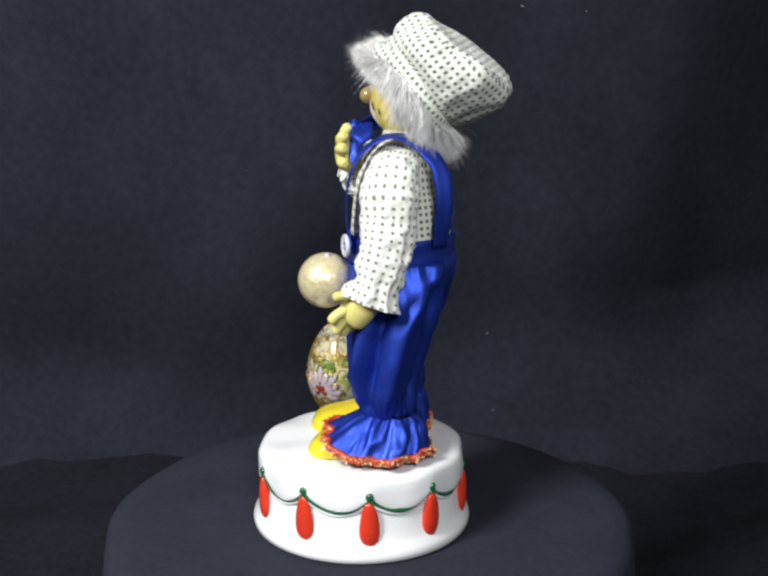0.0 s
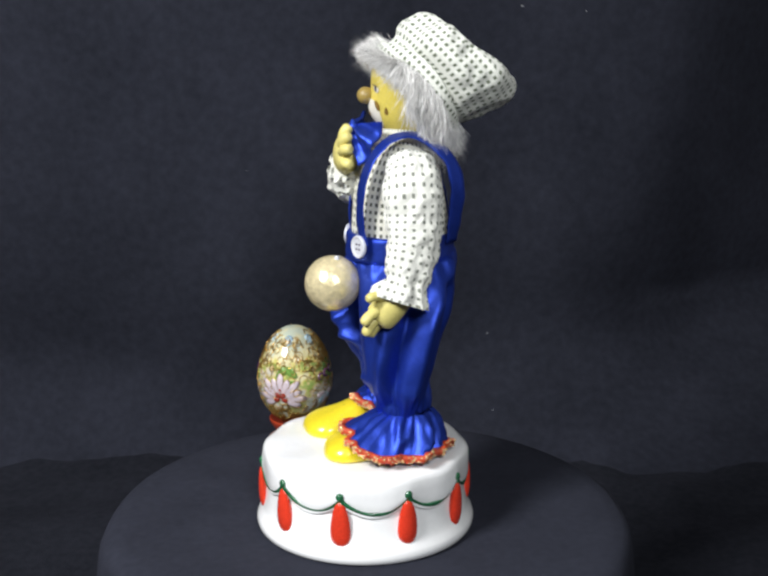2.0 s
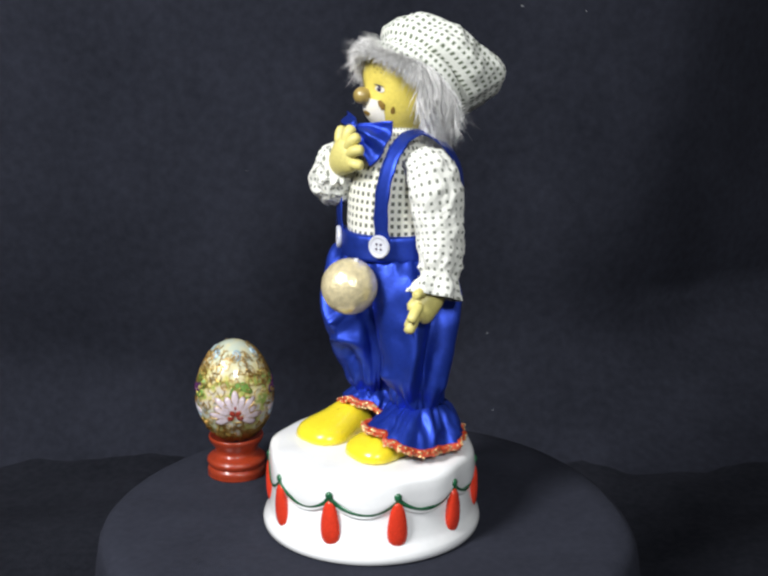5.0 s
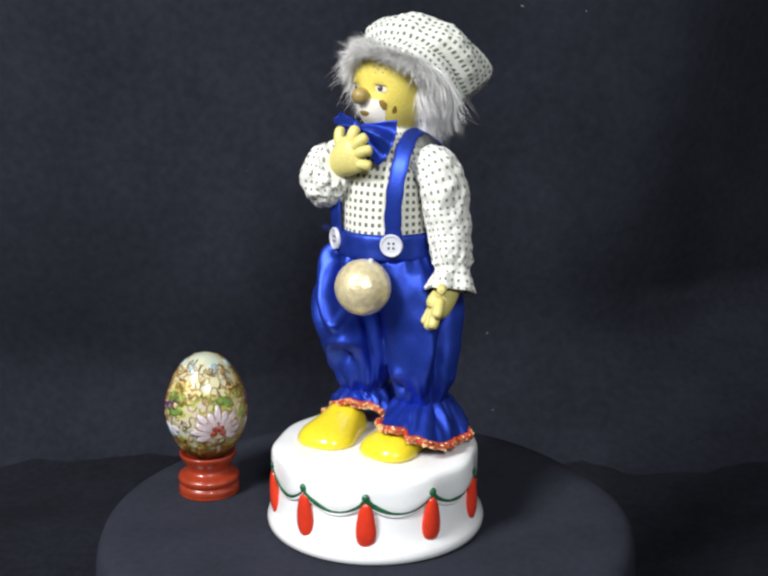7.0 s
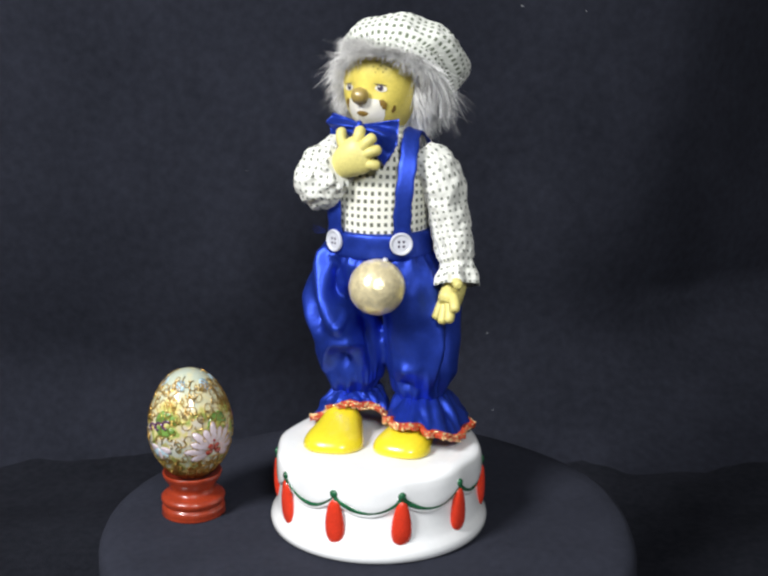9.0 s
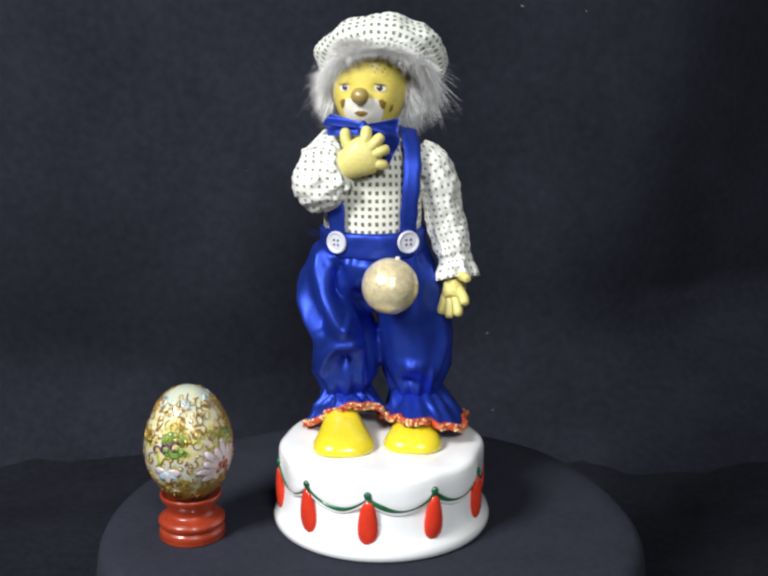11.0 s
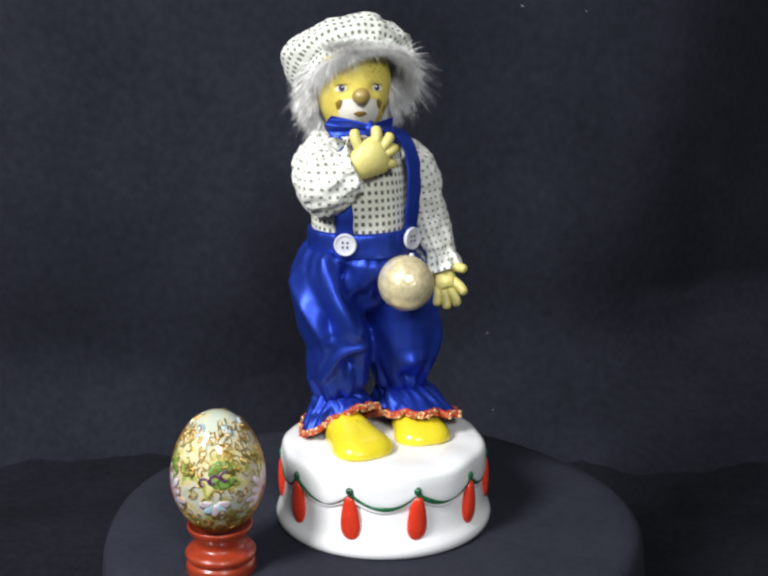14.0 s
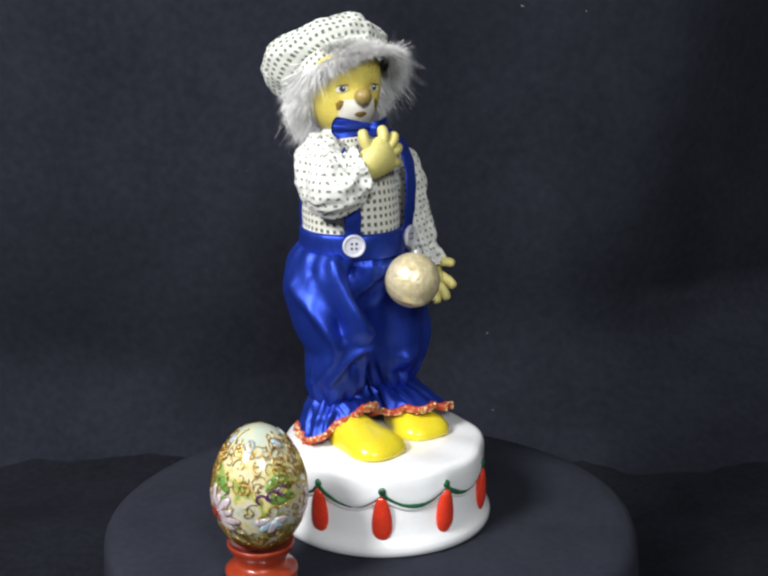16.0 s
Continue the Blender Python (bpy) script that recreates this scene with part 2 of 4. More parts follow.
def build_table_cloth():
    """Black cloth over the table, in low ridges; its darker colour stands for weaker light there."""
    bm = bmesh.new()
    grid = [[bm.verts.new((-1.1 + 0.022 * i, -0.62 + 0.0208 * j, -0.132 + 0.012 * nz((0.022 * i * 0.5, 0.02 * j, 0), 9) + 0.006 * nz((0.022 * i, 0.04 * j, 1), 22) + 0.016 * max(0.0, j / 50 - 0.72) / 0.28 * (0.6 + nz((0.022 * i, 0.01 * j, 2), 6)))) for i in range(101)] for j in range(51)]
    for a, b in zip(grid, grid[1:]):
        for i in range(100):
            bm.faces.new((a[i], a[i + 1], b[i + 1], b[i]))
    bmesh.ops.solidify(bm, geom=bm.faces[:], thickness=0.002)
    return tagged(mesh_object("table_cloth", bm, M_TABLE), "black cloth lying in low ridges over the table", "cloth", kind="structure")


build_table_cloth()
slab("table_top", -1.0, 1.0, -0.58, 0.33, -0.20, -0.152, M_FLOOR, "table top under the black cloth", "table")


def build_lint():
    """Specks of lint caught on the black cloth."""
    bm = bmesh.new()
    rnd = random.Random(4)
    for x, z in ((-0.262, -0.125), (0.290, -0.13), (0.108, -0.005), (-0.302, -0.115), (0.187, 0.283), (-0.108, 0.145), (0.132, 0.287), (0.115, -0.08)):
        s = rnd.uniform(0.0004, 0.0008)
        m = pose(x, 0.385, z, rnd.uniform(0, 90), 30, rnd.uniform(0, 90)) @ Matrix.Diagonal((s * 2, s * 0.5, s * 0.6, 1))
        ball_into(bm, m, 0, 6, 4)
    return tagged(mesh_object("lint", bm, M_LINT), "pale specks of lint on the black cloth", "lint", kind="stuff")


build_lint()


def build_turntable():
    """The round disc under a dark cloth whose edge falls in soft folds."""
    def wob(th, r, z):
        if r < 0.14:
            return r, z + 0.0006 * nz((r * math.cos(th), r * math.sin(th), 0), 60)
        lump = 0.0035 * nz((math.cos(th) * 1.6, math.sin(th) * 1.6, 0.3), 1.0) + 0.002 * math.sin(3 * th + 1)
        drop = min(1.0, max(0.0, -z / 0.05))
        return r + lump + drop * 0.004 * math.sin(9 * th + 2 * math.sin(2 * th)), z
    prof = [(0.0, 0.0)] + [(0.01 * i, 0.0) for i in range(1, 14)]
    prof += [(0.140, -0.0002), (0.1490, -0.0012), (0.1533, -0.004), (0.1555, -0.009), (0.1565, -0.02), (0.1575, -0.05), (0.158, -0.085), (0.161, -0.122)]
    root = new("turntable")
    part("cloth", turned(prof[::-1], 128, wob), M_DISC, root)
    part("disc", turned([(0.0, -0.014), (0.143, -0.014), (0.145, -0.012), (0.145, -0.006), (0.143, -0.004), (0.0, -0.004)], 96), M_VELVET, root, "flat round disc under the cloth")
    return tagged(root, "round turntable disc draped with dark cloth", "turntable")


turntable = build_turntable()


# ---- the ceramic base ----
KNOT0 = -92.4


def build_base():
    root = new("music_box_base")

    def scallop(th):
        """0 at a knot, 1 at the middle of a swag."""
        k = ((math.degrees(th) - KNOT0) / 36.0) % 1.0
        return math.sin(math.pi * k) ** 0.8

    body = [(0.0, 0.0025), (0.052, 0.0025), (0.054, 0.0), (0.0605, 0.0), (0.0625, 0.0014), (0.0630, 0.0042), (0.0622, 0.0070), (0.0602, 0.0096), (0.0590, 0.0128),
            (0.0580, 0.018), (0.0573, 0.024), (0.0567, 0.030), (0.0562, 0.035), (0.0556, 0.040), (0.05, 0.0415), (0.0, 0.0415)]
    part("drum", turned(body, 120), M_CERAMIC, root, "white glazed drum with a rounded foot")

    def drape(th, r, z):
        s = scallop(th)
        low = max(0.0, min(1.0, (0.0435 - z) / 0.0065))
        lump = 0.0006 * math.sin(10 * th + 0.4) + 0.0007 * nz((math.cos(th), math.sin(th), z * 20), 2.2)
        return r + low * (0.0006 - 0.0014 * s) + lump * (r > 0.03), z - low * 0.0085 * s + 0.0008 * nz((r * math.cos(th), r * math.sin(th), 0), 45) * (r > 0.02)

    top = [(0.0560, 0.0368), (0.0578, 0.0362), (0.0590, 0.0364), (0.0595, 0.0374), (0.0594, 0.0390), (0.0592, 0.0412), (0.0588, 0.0436), (0.0581, 0.0456), (0.0566, 0.0470), (0.0540, 0.0478), (0.045, 0.0482), (0.03, 0.0484), (0.015, 0.0485), (0.0, 0.0485)]
    part("cloth_top", turned(top, 200, drape), M_CERAMIC, root, "white glazed top moulded like a scalloped cloth")

    for k in range(10):
        a0 = math.radians(KNOT0 + 36 * k)
        bm = bmesh.new()
        rows = []
        for i in range(13):
            th = a0 + math.radians(36) * i / 12
            s = scallop(th)
            r = 0.0594 - 0.0012 * s
            rows.append((r * math.cos(th), r * math.sin(th), 0.0370 - 0.0086 * s, 0.0012 + 0.0004 * math.sin(i * 0.7 + k), 0.0007))
        tube(bm, rows, (0, 0, 1), seg=10, per=2)
        part("swag", bm, M_GREEN, root, "dark green painted cord")
        bm = bmesh.new()
        tube(bm, [(x * 0.985, y * 0.985, z - 0.0019, 0.0012, 0.0009) for x, y, z, _, _ in rows], (0, 0, 1), seg=10, per=2)
        part("swag_fold", bm, M_CERAMIC, root, "white moulded fold")
        bm = bmesh.new()
        m = Matrix.Rotation(a0, 4, "Z")
        ball_into(bm, m @ pose(0.0594, 0, 0.0382) @ Matrix.Diagonal((0.0016, 0.0023, 0.0024, 1)), 0, 14, 8)
        ball_into(bm, m @ pose(0.0590, 0.0012, 0.0355) @ Matrix.Diagonal((0.0012, 0.0016, 0.0022, 1)), 0, 12, 8)
        part("knot", bm, M_GREEN, root)
        bm = bmesh.new()

        def pepper(c):
            z = c.z
            w = (0.78 + 0.22 * max(0.0, min(1.0, (0.6 - z) / 1.1))) * (1 + 0.16 * z * z)
            return Vector((c.x * w, c.y * w, z + 0.04 * math.sin(c.y * 3 + k)))
        ball_into(bm, m @ pose(0.0585, 0, 0.0214, 0, 3.5, 0) @ Matrix.Diagonal((0.0036, 0.0062, 0.0136, 1)), 0, 20, 14, pepper)
        part("tassel", bm, M_RED, root, "glossy red tassel")
    return tagged(root, "round white ceramic music box base with green swags and red tassels", "music box")


base = build_base()


# ---- the doll: one mesh ----
(SATIN, SHIRT, CAP, SKIN, PALM, SHOE, NOSE, WHITE, DARK, OCHRE, HAIR, CORE, BUTTON, BRAID, BEAD, TORSO) = range(16)
DOLL_MATS = [M_SATIN, M_SHIRT, M_CAP, M_SKIN, M_PALM, M_SHOE, M_NOSE, M_WHITE, M_DARK, M_OCHRE, M_HAIR, M_HAIRCORE, M_BUTTON, M_BRAID, M_BEAD, M_TORSO]


def folds(seed, amp, knots=9, pleat=0.0, crumple=0.0):
    """Cloth relief: soft folds, ridges and tucks across the skin, pleats towards the gathered end."""
    rnd = random.Random(int(seed * 7) + 1)
    lines = []
    for _ in range(11):
        a, v0 = rnd.uniform(-math.pi, math.pi), rnd.uniform(0, 0.75)
        lines.append((a, v0, a + rnd.gauss(0, 0.6), v0 + rnd.uniform(0.12, 0.4), amp * rnd.choice((-1, 1)) * rnd.uniform(0.4, 1.0), rnd.uniform(0.22, 0.5)))

    def f(th, v, p):
        a = amp * (0.8 * nz((p.x, p.y, p.z * 0.4), 60, seed) + 0.18 * nz((p.x, p.y, p.z * 0.7), 150, seed + 3))
        for t0, v0, t1, v1, h, w in lines:
            k = (v - v0) / (v1 - v0) if v1 != v0 else 0.5
            if -0.3 < k < 1.3:
                d = (th - (t0 + (t1 - t0) * k) + math.pi) % (2 * math.pi) - math.pi
                end = 1.0 if 0.2 < k < 0.8 else max(0.0, 1 - ((0.2 - k if k < 0.5 else k - 0.8) / 0.5)) ** 2
                a += h * end * math.exp(-abs(d / w) ** 1.6)
        if crumple:
            a += crumple * (1 - 3.2 * abs(nz(p, 95, seed + 9))) + 0.6 * crumple * (1 - 3.0 * abs(nz(p, 210, seed + 5)))
        return a + pleat * math.sin(knots * th + 2 * math.sin(th * 2 + seed)) * v ** 2.2
    return f


def shoe(bm, heel, toe, width, height):
    heel, toe = Vector(heel), Vector(toe)
    d = toe - heel
    turn = math.atan2(d.y, d.x)
    half = d.length / 2

    def form(c):
        s = (c.x + 1) / 2
        w = 0.68 + 0.36 * math.exp(-((s - 0.78) / 0.34) ** 2)
        h = 0.80 + 0.58 * math.exp(-((s - 0.26) / 0.26) ** 2)
        flat = math.hypot(c.x, c.y)
        grow = 1 + 0.13 * (abs(2 * c.x * c.y) / max(1e-6, flat * flat)) ** 2
        x, y = c.x * grow * flat ** -0.15 if flat > 1e-4 else 0.0, c.y * grow * flat ** -0.15 if flat > 1e-4 else 0.0
        z = c.z ** 0.9 * h if c.z > 0 else max(c.z * 0.2, -0.10)
        return Vector((x, y * w, z + 0.0))
    mid = (heel + toe) / 2
    m = Matrix.Translation((mid.x, mid.y, mid.z)) @ Matrix.Rotation(turn, 4, "Z") @ Matrix.Diagonal((half, width, height, 1))
    ball_into(bm, m, SHOE, 36, 24, form)


def cuff(bm, gather, hem, seed, tips):
    """A gathered trouser ruffle and its beaded braid. gather: x, y, z, rx, ry; hem the same; tips(theta): the hem's rise."""
    seg, steps = 96, 9
    rings = []
    for i in range(steps + 1):
        v = i / steps
        e = v ** 0.75
        ring = []
        for k in range(seg):
            th = 2 * math.pi * k / seg
            rx, ry = gather[3] + (hem[3] - gather[3]) * e, gather[4] + (hem[4] - gather[4]) * e
            wave = 0.55 * (0.0014 + 0.0016 * math.sin(math.pi * min(1, v * 1.1))) * math.sin(11 * th + 2.0 * math.sin(th * 3 + seed) + seed)
            wave += 0.0016 * v * math.sin(5 * th + seed * 2) + 0.0034 * (0.3 - abs(2 * noise.noise(Vector((math.cos(th) * 4.5, math.sin(th) * 4.5, v * 1.6 + seed)))))
            x = gather[0] + (hem[0] - gather[0]) * v + (rx + wave) * math.cos(th)
            y = gather[1] + (hem[1] - gather[1]) * v + (ry + wave) * math.sin(th)
            z = gather[2] + (hem[2] + tips(th) - gather[2]) * v + 0.0007 * v * math.sin(9 * th + seed)
            ring.append(bm.verts.new((x, y, z)))
        rings.append(ring)
    for a, b in zip(rings, rings[1:]):
        for k in range(seg):
            f = bm.faces.new((a[k], a[(k + 1) % seg], b[(k + 1) % seg], b[k]))
            f.material_index, f.smooth = SATIN, True
    edge = [q.co.copy() for q in rings[-1]]
    n = len(edge)
    loops = []
    for k in range(n):
        tan = (edge[(k + 1) % n] - edge[k - 1]).normalized()
        out = tan.cross(Vector((0, 0, 1))).normalized()
        loops.append([bm.verts.new(edge[k] + out * 0.0018 * math.cos(a) + Vector((0, 0, 1)) * (0.0023 * math.sin(a))) for a in (0, 1.05, 2.09, 3.14, 4.19, 5.24)])
    for k in range(n):
        for j in range(6):
            f = bm.faces.new((loops[k][j], loops[k][(j + 1) % 6], loops[(k + 1) % n][(j + 1) % 6], loops[(k + 1) % n][j]))
            f.material_index, f.smooth = BRAID, True
    rnd = random.Random(int(seed * 10))
    mid = sum(edge, Vector()) / n
    for k in range(n):
        out = (edge[k] - mid)
        out.z = 0
        out.normalize()
        for _ in range(6):
            s = rnd.uniform(0.0005, 0.0010)
            c = edge[k].lerp(edge[(k + 1) % n], rnd.random()) + out * rnd.uniform(0.0008, 0.0020) + Vector((0, 0, rnd.uniform(-0.0020, 0.0020)))
            ball_into(bm, Matrix.Translation(c) @ Matrix.Diagonal((s, s, s * 0.8, 1)), BEAD if rnd.random() < 0.62 else BRAID, 6, 4)


def finger(bm, a, b, c, r):
    """Two joints from the knuckle a over b to the tip c."""
    rows = [(*a, r * 1.05, r * 1.05), (*b, r * 1.05, r), (*Vector(b).lerp(Vector(c), 0.75), r * 0.95, r * 0.9), (*c, r * 0.45, r * 0.45)]
    tube(bm, rows, (0.3, 0.9, 0.2), seg=12, per=4, slot=PALM)


HEAD = Matrix.Translation((-0.0083, 0.0275, 0.2485)) @ Matrix.Rotation(radians(-8), 4, "Z")
HR = (0.0212, 0.0222, 0.0312)
FACE = 0.0015


def face_y(x, z):
    q = max(0.0, 1 - (x / HR[0]) ** 2 - (z / HR[2]) ** 2)
    return -HR[1] * q ** 0.42 - 0.0030 * math.exp(-(x / 0.011) ** 2 - ((z + 0.0165) / 0.0085) ** 2) + 0.0012 * math.exp(-((abs(x) - 0.0085) / 0.004) ** 2 - ((z + 0.0035) / 0.004) ** 2)


def paint(bm, outline, slot, lift=0.0006):
    """A patch of paint on the face. outline: x, z round the patch."""
    outline = [(x, z + FACE) for x, z in outline]
    c = [sum(p[i] for p in outline) / len(outline) for i in (0, 1)]
    n = len(outline)
    rings = []
    for s in (0.2, 0.4, 0.6, 0.8, 1.0):
        rings.append([bm.verts.new(HEAD @ Vector((x, face_y(x, z) - lift * (1.2 - 0.5 * s), z))) for x, z in ((c[0] + (p[0] - c[0]) * s, c[1] + (p[1] - c[1]) * s) for p in outline)])
    hub = bm.verts.new(HEAD @ Vector((c[0], face_y(*c) - lift, c[1])))
    for k in range(n):
        fs = [bm.faces.new((hub, rings[0][k], rings[0][(k + 1) % n]))]
        for a, b in zip(rings, rings[1:]):
            fs.append(bm.faces.new((a[k], b[k], b[(k + 1) % n], a[(k + 1) % n])))
        for f in fs:
            f.material_index, f.smooth = slot, True


def oval(x, z, rx, rz, tilt=0.0, n=18):
    c, s = math.cos(radians(tilt)), math.sin(radians(tilt))
    return [(x + rx * math.cos(t) * c - rz * math.sin(t) * s, z + rx * math.cos(t) * s + rz * math.sin(t) * c) for t in (2 * math.pi * k / n for k in range(n))]


def build_head(bm):
    def form(c):
        x, z = c.x * HR[0], c.z * HR[2]
        thin = 1 - 20.0 * max(0.0, z - 0.0125)
        return Vector((x * thin, (face_y(x, z) if c.y < 0 else c.y * HR[1]) * thin, z if z < 0.0155 else 0.0155 + (z - 0.0155) * 0.40))
    ball_into(bm, HEAD, SKIN, 128, 96, form)
    ball_into(bm, HEAD @ Matrix.Translation((0.0, -0.0252, -0.0085 + FACE)) @ Matrix.Diagonal((0.0049, 0.0048, 0.0048, 1)), NOSE, 24, 16)
    muzzle = [(-0.0112, -0.0108), (-0.0080, -0.0103), (-0.004, -0.0098), (0.0, -0.0094), (0.004, -0.0098), (0.0080, -0.0103), (0.0112, -0.0108), (0.0116, -0.0135), (0.0110, -0.0190), (0.0086, -0.0238), (0.004, -0.0262),
              (-0.004, -0.0262), (-0.0086, -0.0238), (-0.0110, -0.0190), (-0.0116, -0.0135)]
    paint(bm, muzzle, WHITE)
    lips = [(-0.0040, -0.0180), (-0.0022, -0.0168), (-0.0008, -0.0164), (0.0, -0.0168), (0.0008, -0.0164), (0.0022, -0.0168), (0.0040, -0.0180), (0.0022, -0.0194), (0.0, -0.0199), (-0.0022, -0.0194)]
    paint(bm, lips, OCHRE, 0.0009)
    for s in (-1, 1):
        paint(bm, oval(s * 0.0100, -0.0046, 0.0032, 0.0017, -s * 8), WHITE)
        paint(bm, oval(s * 0.0098, -0.0042, 0.0016, 0.0017), DARK, 0.0011)
        # the eye's glint, set as a white dot on the iris
        paint(bm, oval(s * 0.0093, -0.0036, 0.0005, 0.0005), WHITE, 0.0016)
        paint(bm, oval(s * 0.0100, -0.0024, 0.0034, 0.0003, -s * 8), DARK, 0.0013)
        diamond = [(s * 0.0092, -0.0108), (s * 0.0112, -0.0104), (s * 0.0130, -0.0124), (s * 0.0122, -0.0156), (s * 0.0108, -0.0158), (s * 0.0098, -0.0134)]
        paint(bm, diamond, OCHRE, 0.0009)
        for k in range(7):
            a = k / 6
            paint(bm, oval(s * (0.0060 + 0.0082 * a), 0.0072 + 0.0038 * math.sin(math.pi * a) + 0.001 * (k % 2), 0.00042, 0.00042, 0, 8), OCHRE, 0.0003)
        for k in range(5):
            paint(bm, oval(s * (0.0072 + 0.0013 * k), 0.0042 + 0.0017 * ((k * 7) % 3), 0.0004, 0.0004, 0, 8), OCHRE, 0.0003)
    # a teardrop on one cheek, laid round the side of the head
    rim = []
    for k in range(16):
        t = 2 * math.pi * k / 16
        az, z = radians(55 + 4.0 * math.cos(t) * (1 - 0.4 * math.sin(t))), -0.0157 + 0.0022 * math.sin(t)
        x = HR[0] * math.sqrt(1 - (z / HR[2]) ** 2) * math.sin(az)
        rim.append((x, z))
    paint(bm, rim, OCHRE, 0.0005)


HATC = Vector((-0.0032, 0.0315, 0.2466))
HAT_A, HAT_N = Vector((0, 0.666, -0.745)), Vector((0, 0.745, 0.666))


def build_hat(bm):
    uvl = bm.loops.layers.uv.verify()
    # h along the crown, shift along a, half length along a, half width along x
    rows = [(-0.0070, 0.0, 0.0300, 0.0275), (-0.0055, 0.0, 0.0322, 0.0292), (-0.0015, 0.0, 0.0327, 0.0297), (0.0008, 0.0, 0.0316, 0.0290), (0.0016, 0.0008, 0.0292, 0.0274), (0.0040, 0.0012, 0.0302, 0.0308), (0.0100, 0.0015, 0.0326, 0.0354), (0.018, 0.0022, 0.0362, 0.0376),
            (0.0250, 0.003, 0.0358, 0.0366), (0.0300, 0.003, 0.0330, 0.0336), (0.0326, 0.003, 0.0302, 0.0306), (0.0334, 0.003, 0.0280, 0.0284), (0.0337, 0.003, 0.0180, 0.0185), (0.0339, 0.003, 0.0090, 0.0090), (0.0340, 0.003, 0.0010, 0.0010)]
    pts = spline(rows, 5)
    seg = 96
    rings, run = [], 0.0
    for i, (h, sh, ra, rx) in enumerate(pts):
        ring = []
        crown = max(0.0, min(1.0, (h - 0.0016) / 0.01))
        for k in range(seg):
            th = 2 * math.pi * k / seg
            a, x = sh + ra * math.cos(th), rx * math.sin(th)
            a *= 0.94 if a > 0 else 1.0 - 0.08 * crown
            hh = h + crown * 0.20 * a * min(1.0, h / 0.02)
            hh += 0.0125 * math.sin(th) ** 2 * (0.6 - 0.4 * math.cos(th)) * max(0.0, 1 - max(0.0, h) / 0.026)
            p = HATC + HAT_A * a + HAT_N * hh + Vector((1, 0, 0)) * x
            d = (HAT_A * math.cos(th) + Vector((1, 0, 0)) * math.sin(th))
            flat = max(0.0, min(1.0, (h - 0.029) / 0.003))
            w = crown * (0.0022 * nz(p, 55, 2.0) + 0.0011 * (1 - 3 * abs(nz(p, 110, 5.0))) * (1 - 0.5 * flat)) + min(1.0, crown * 2) * 0.0017 * math.sin(19 * th + 2 * math.sin(3 * th)) * max(0.0, 1 - (h - 0.0016) / 0.013) * (h > 0.0016)
            ring.append(bm.verts.new(p + d * w + HAT_N * w * 0.7))
        rings.append(ring)
        if i:
            run += math.hypot(h - pts[i - 1][0], ra - pts[i - 1][2])
        if i:
            for k in range(seg):
                f = bm.faces.new((rings[i - 1][k], rings[i - 1][(k + 1) % seg], ring[(k + 1) % seg], ring[k]))
                f.material_index, f.smooth = CAP, True
                for lp in f.loops:
                    co = lp.vert.co - HATC
                    if h < 0.0322:
                        j = k + (1 if lp.vert in (rings[i - 1][(k + 1) % seg], ring[(k + 1) % seg]) else 0)
                        lp[uvl].uv = (j / seg * 0.222, co.dot(HAT_N))
                    else:
                        lp[uvl].uv = (co.x, co.dot(HAT_A))
    bm.faces.new(rings[-1]).material_index = CAP


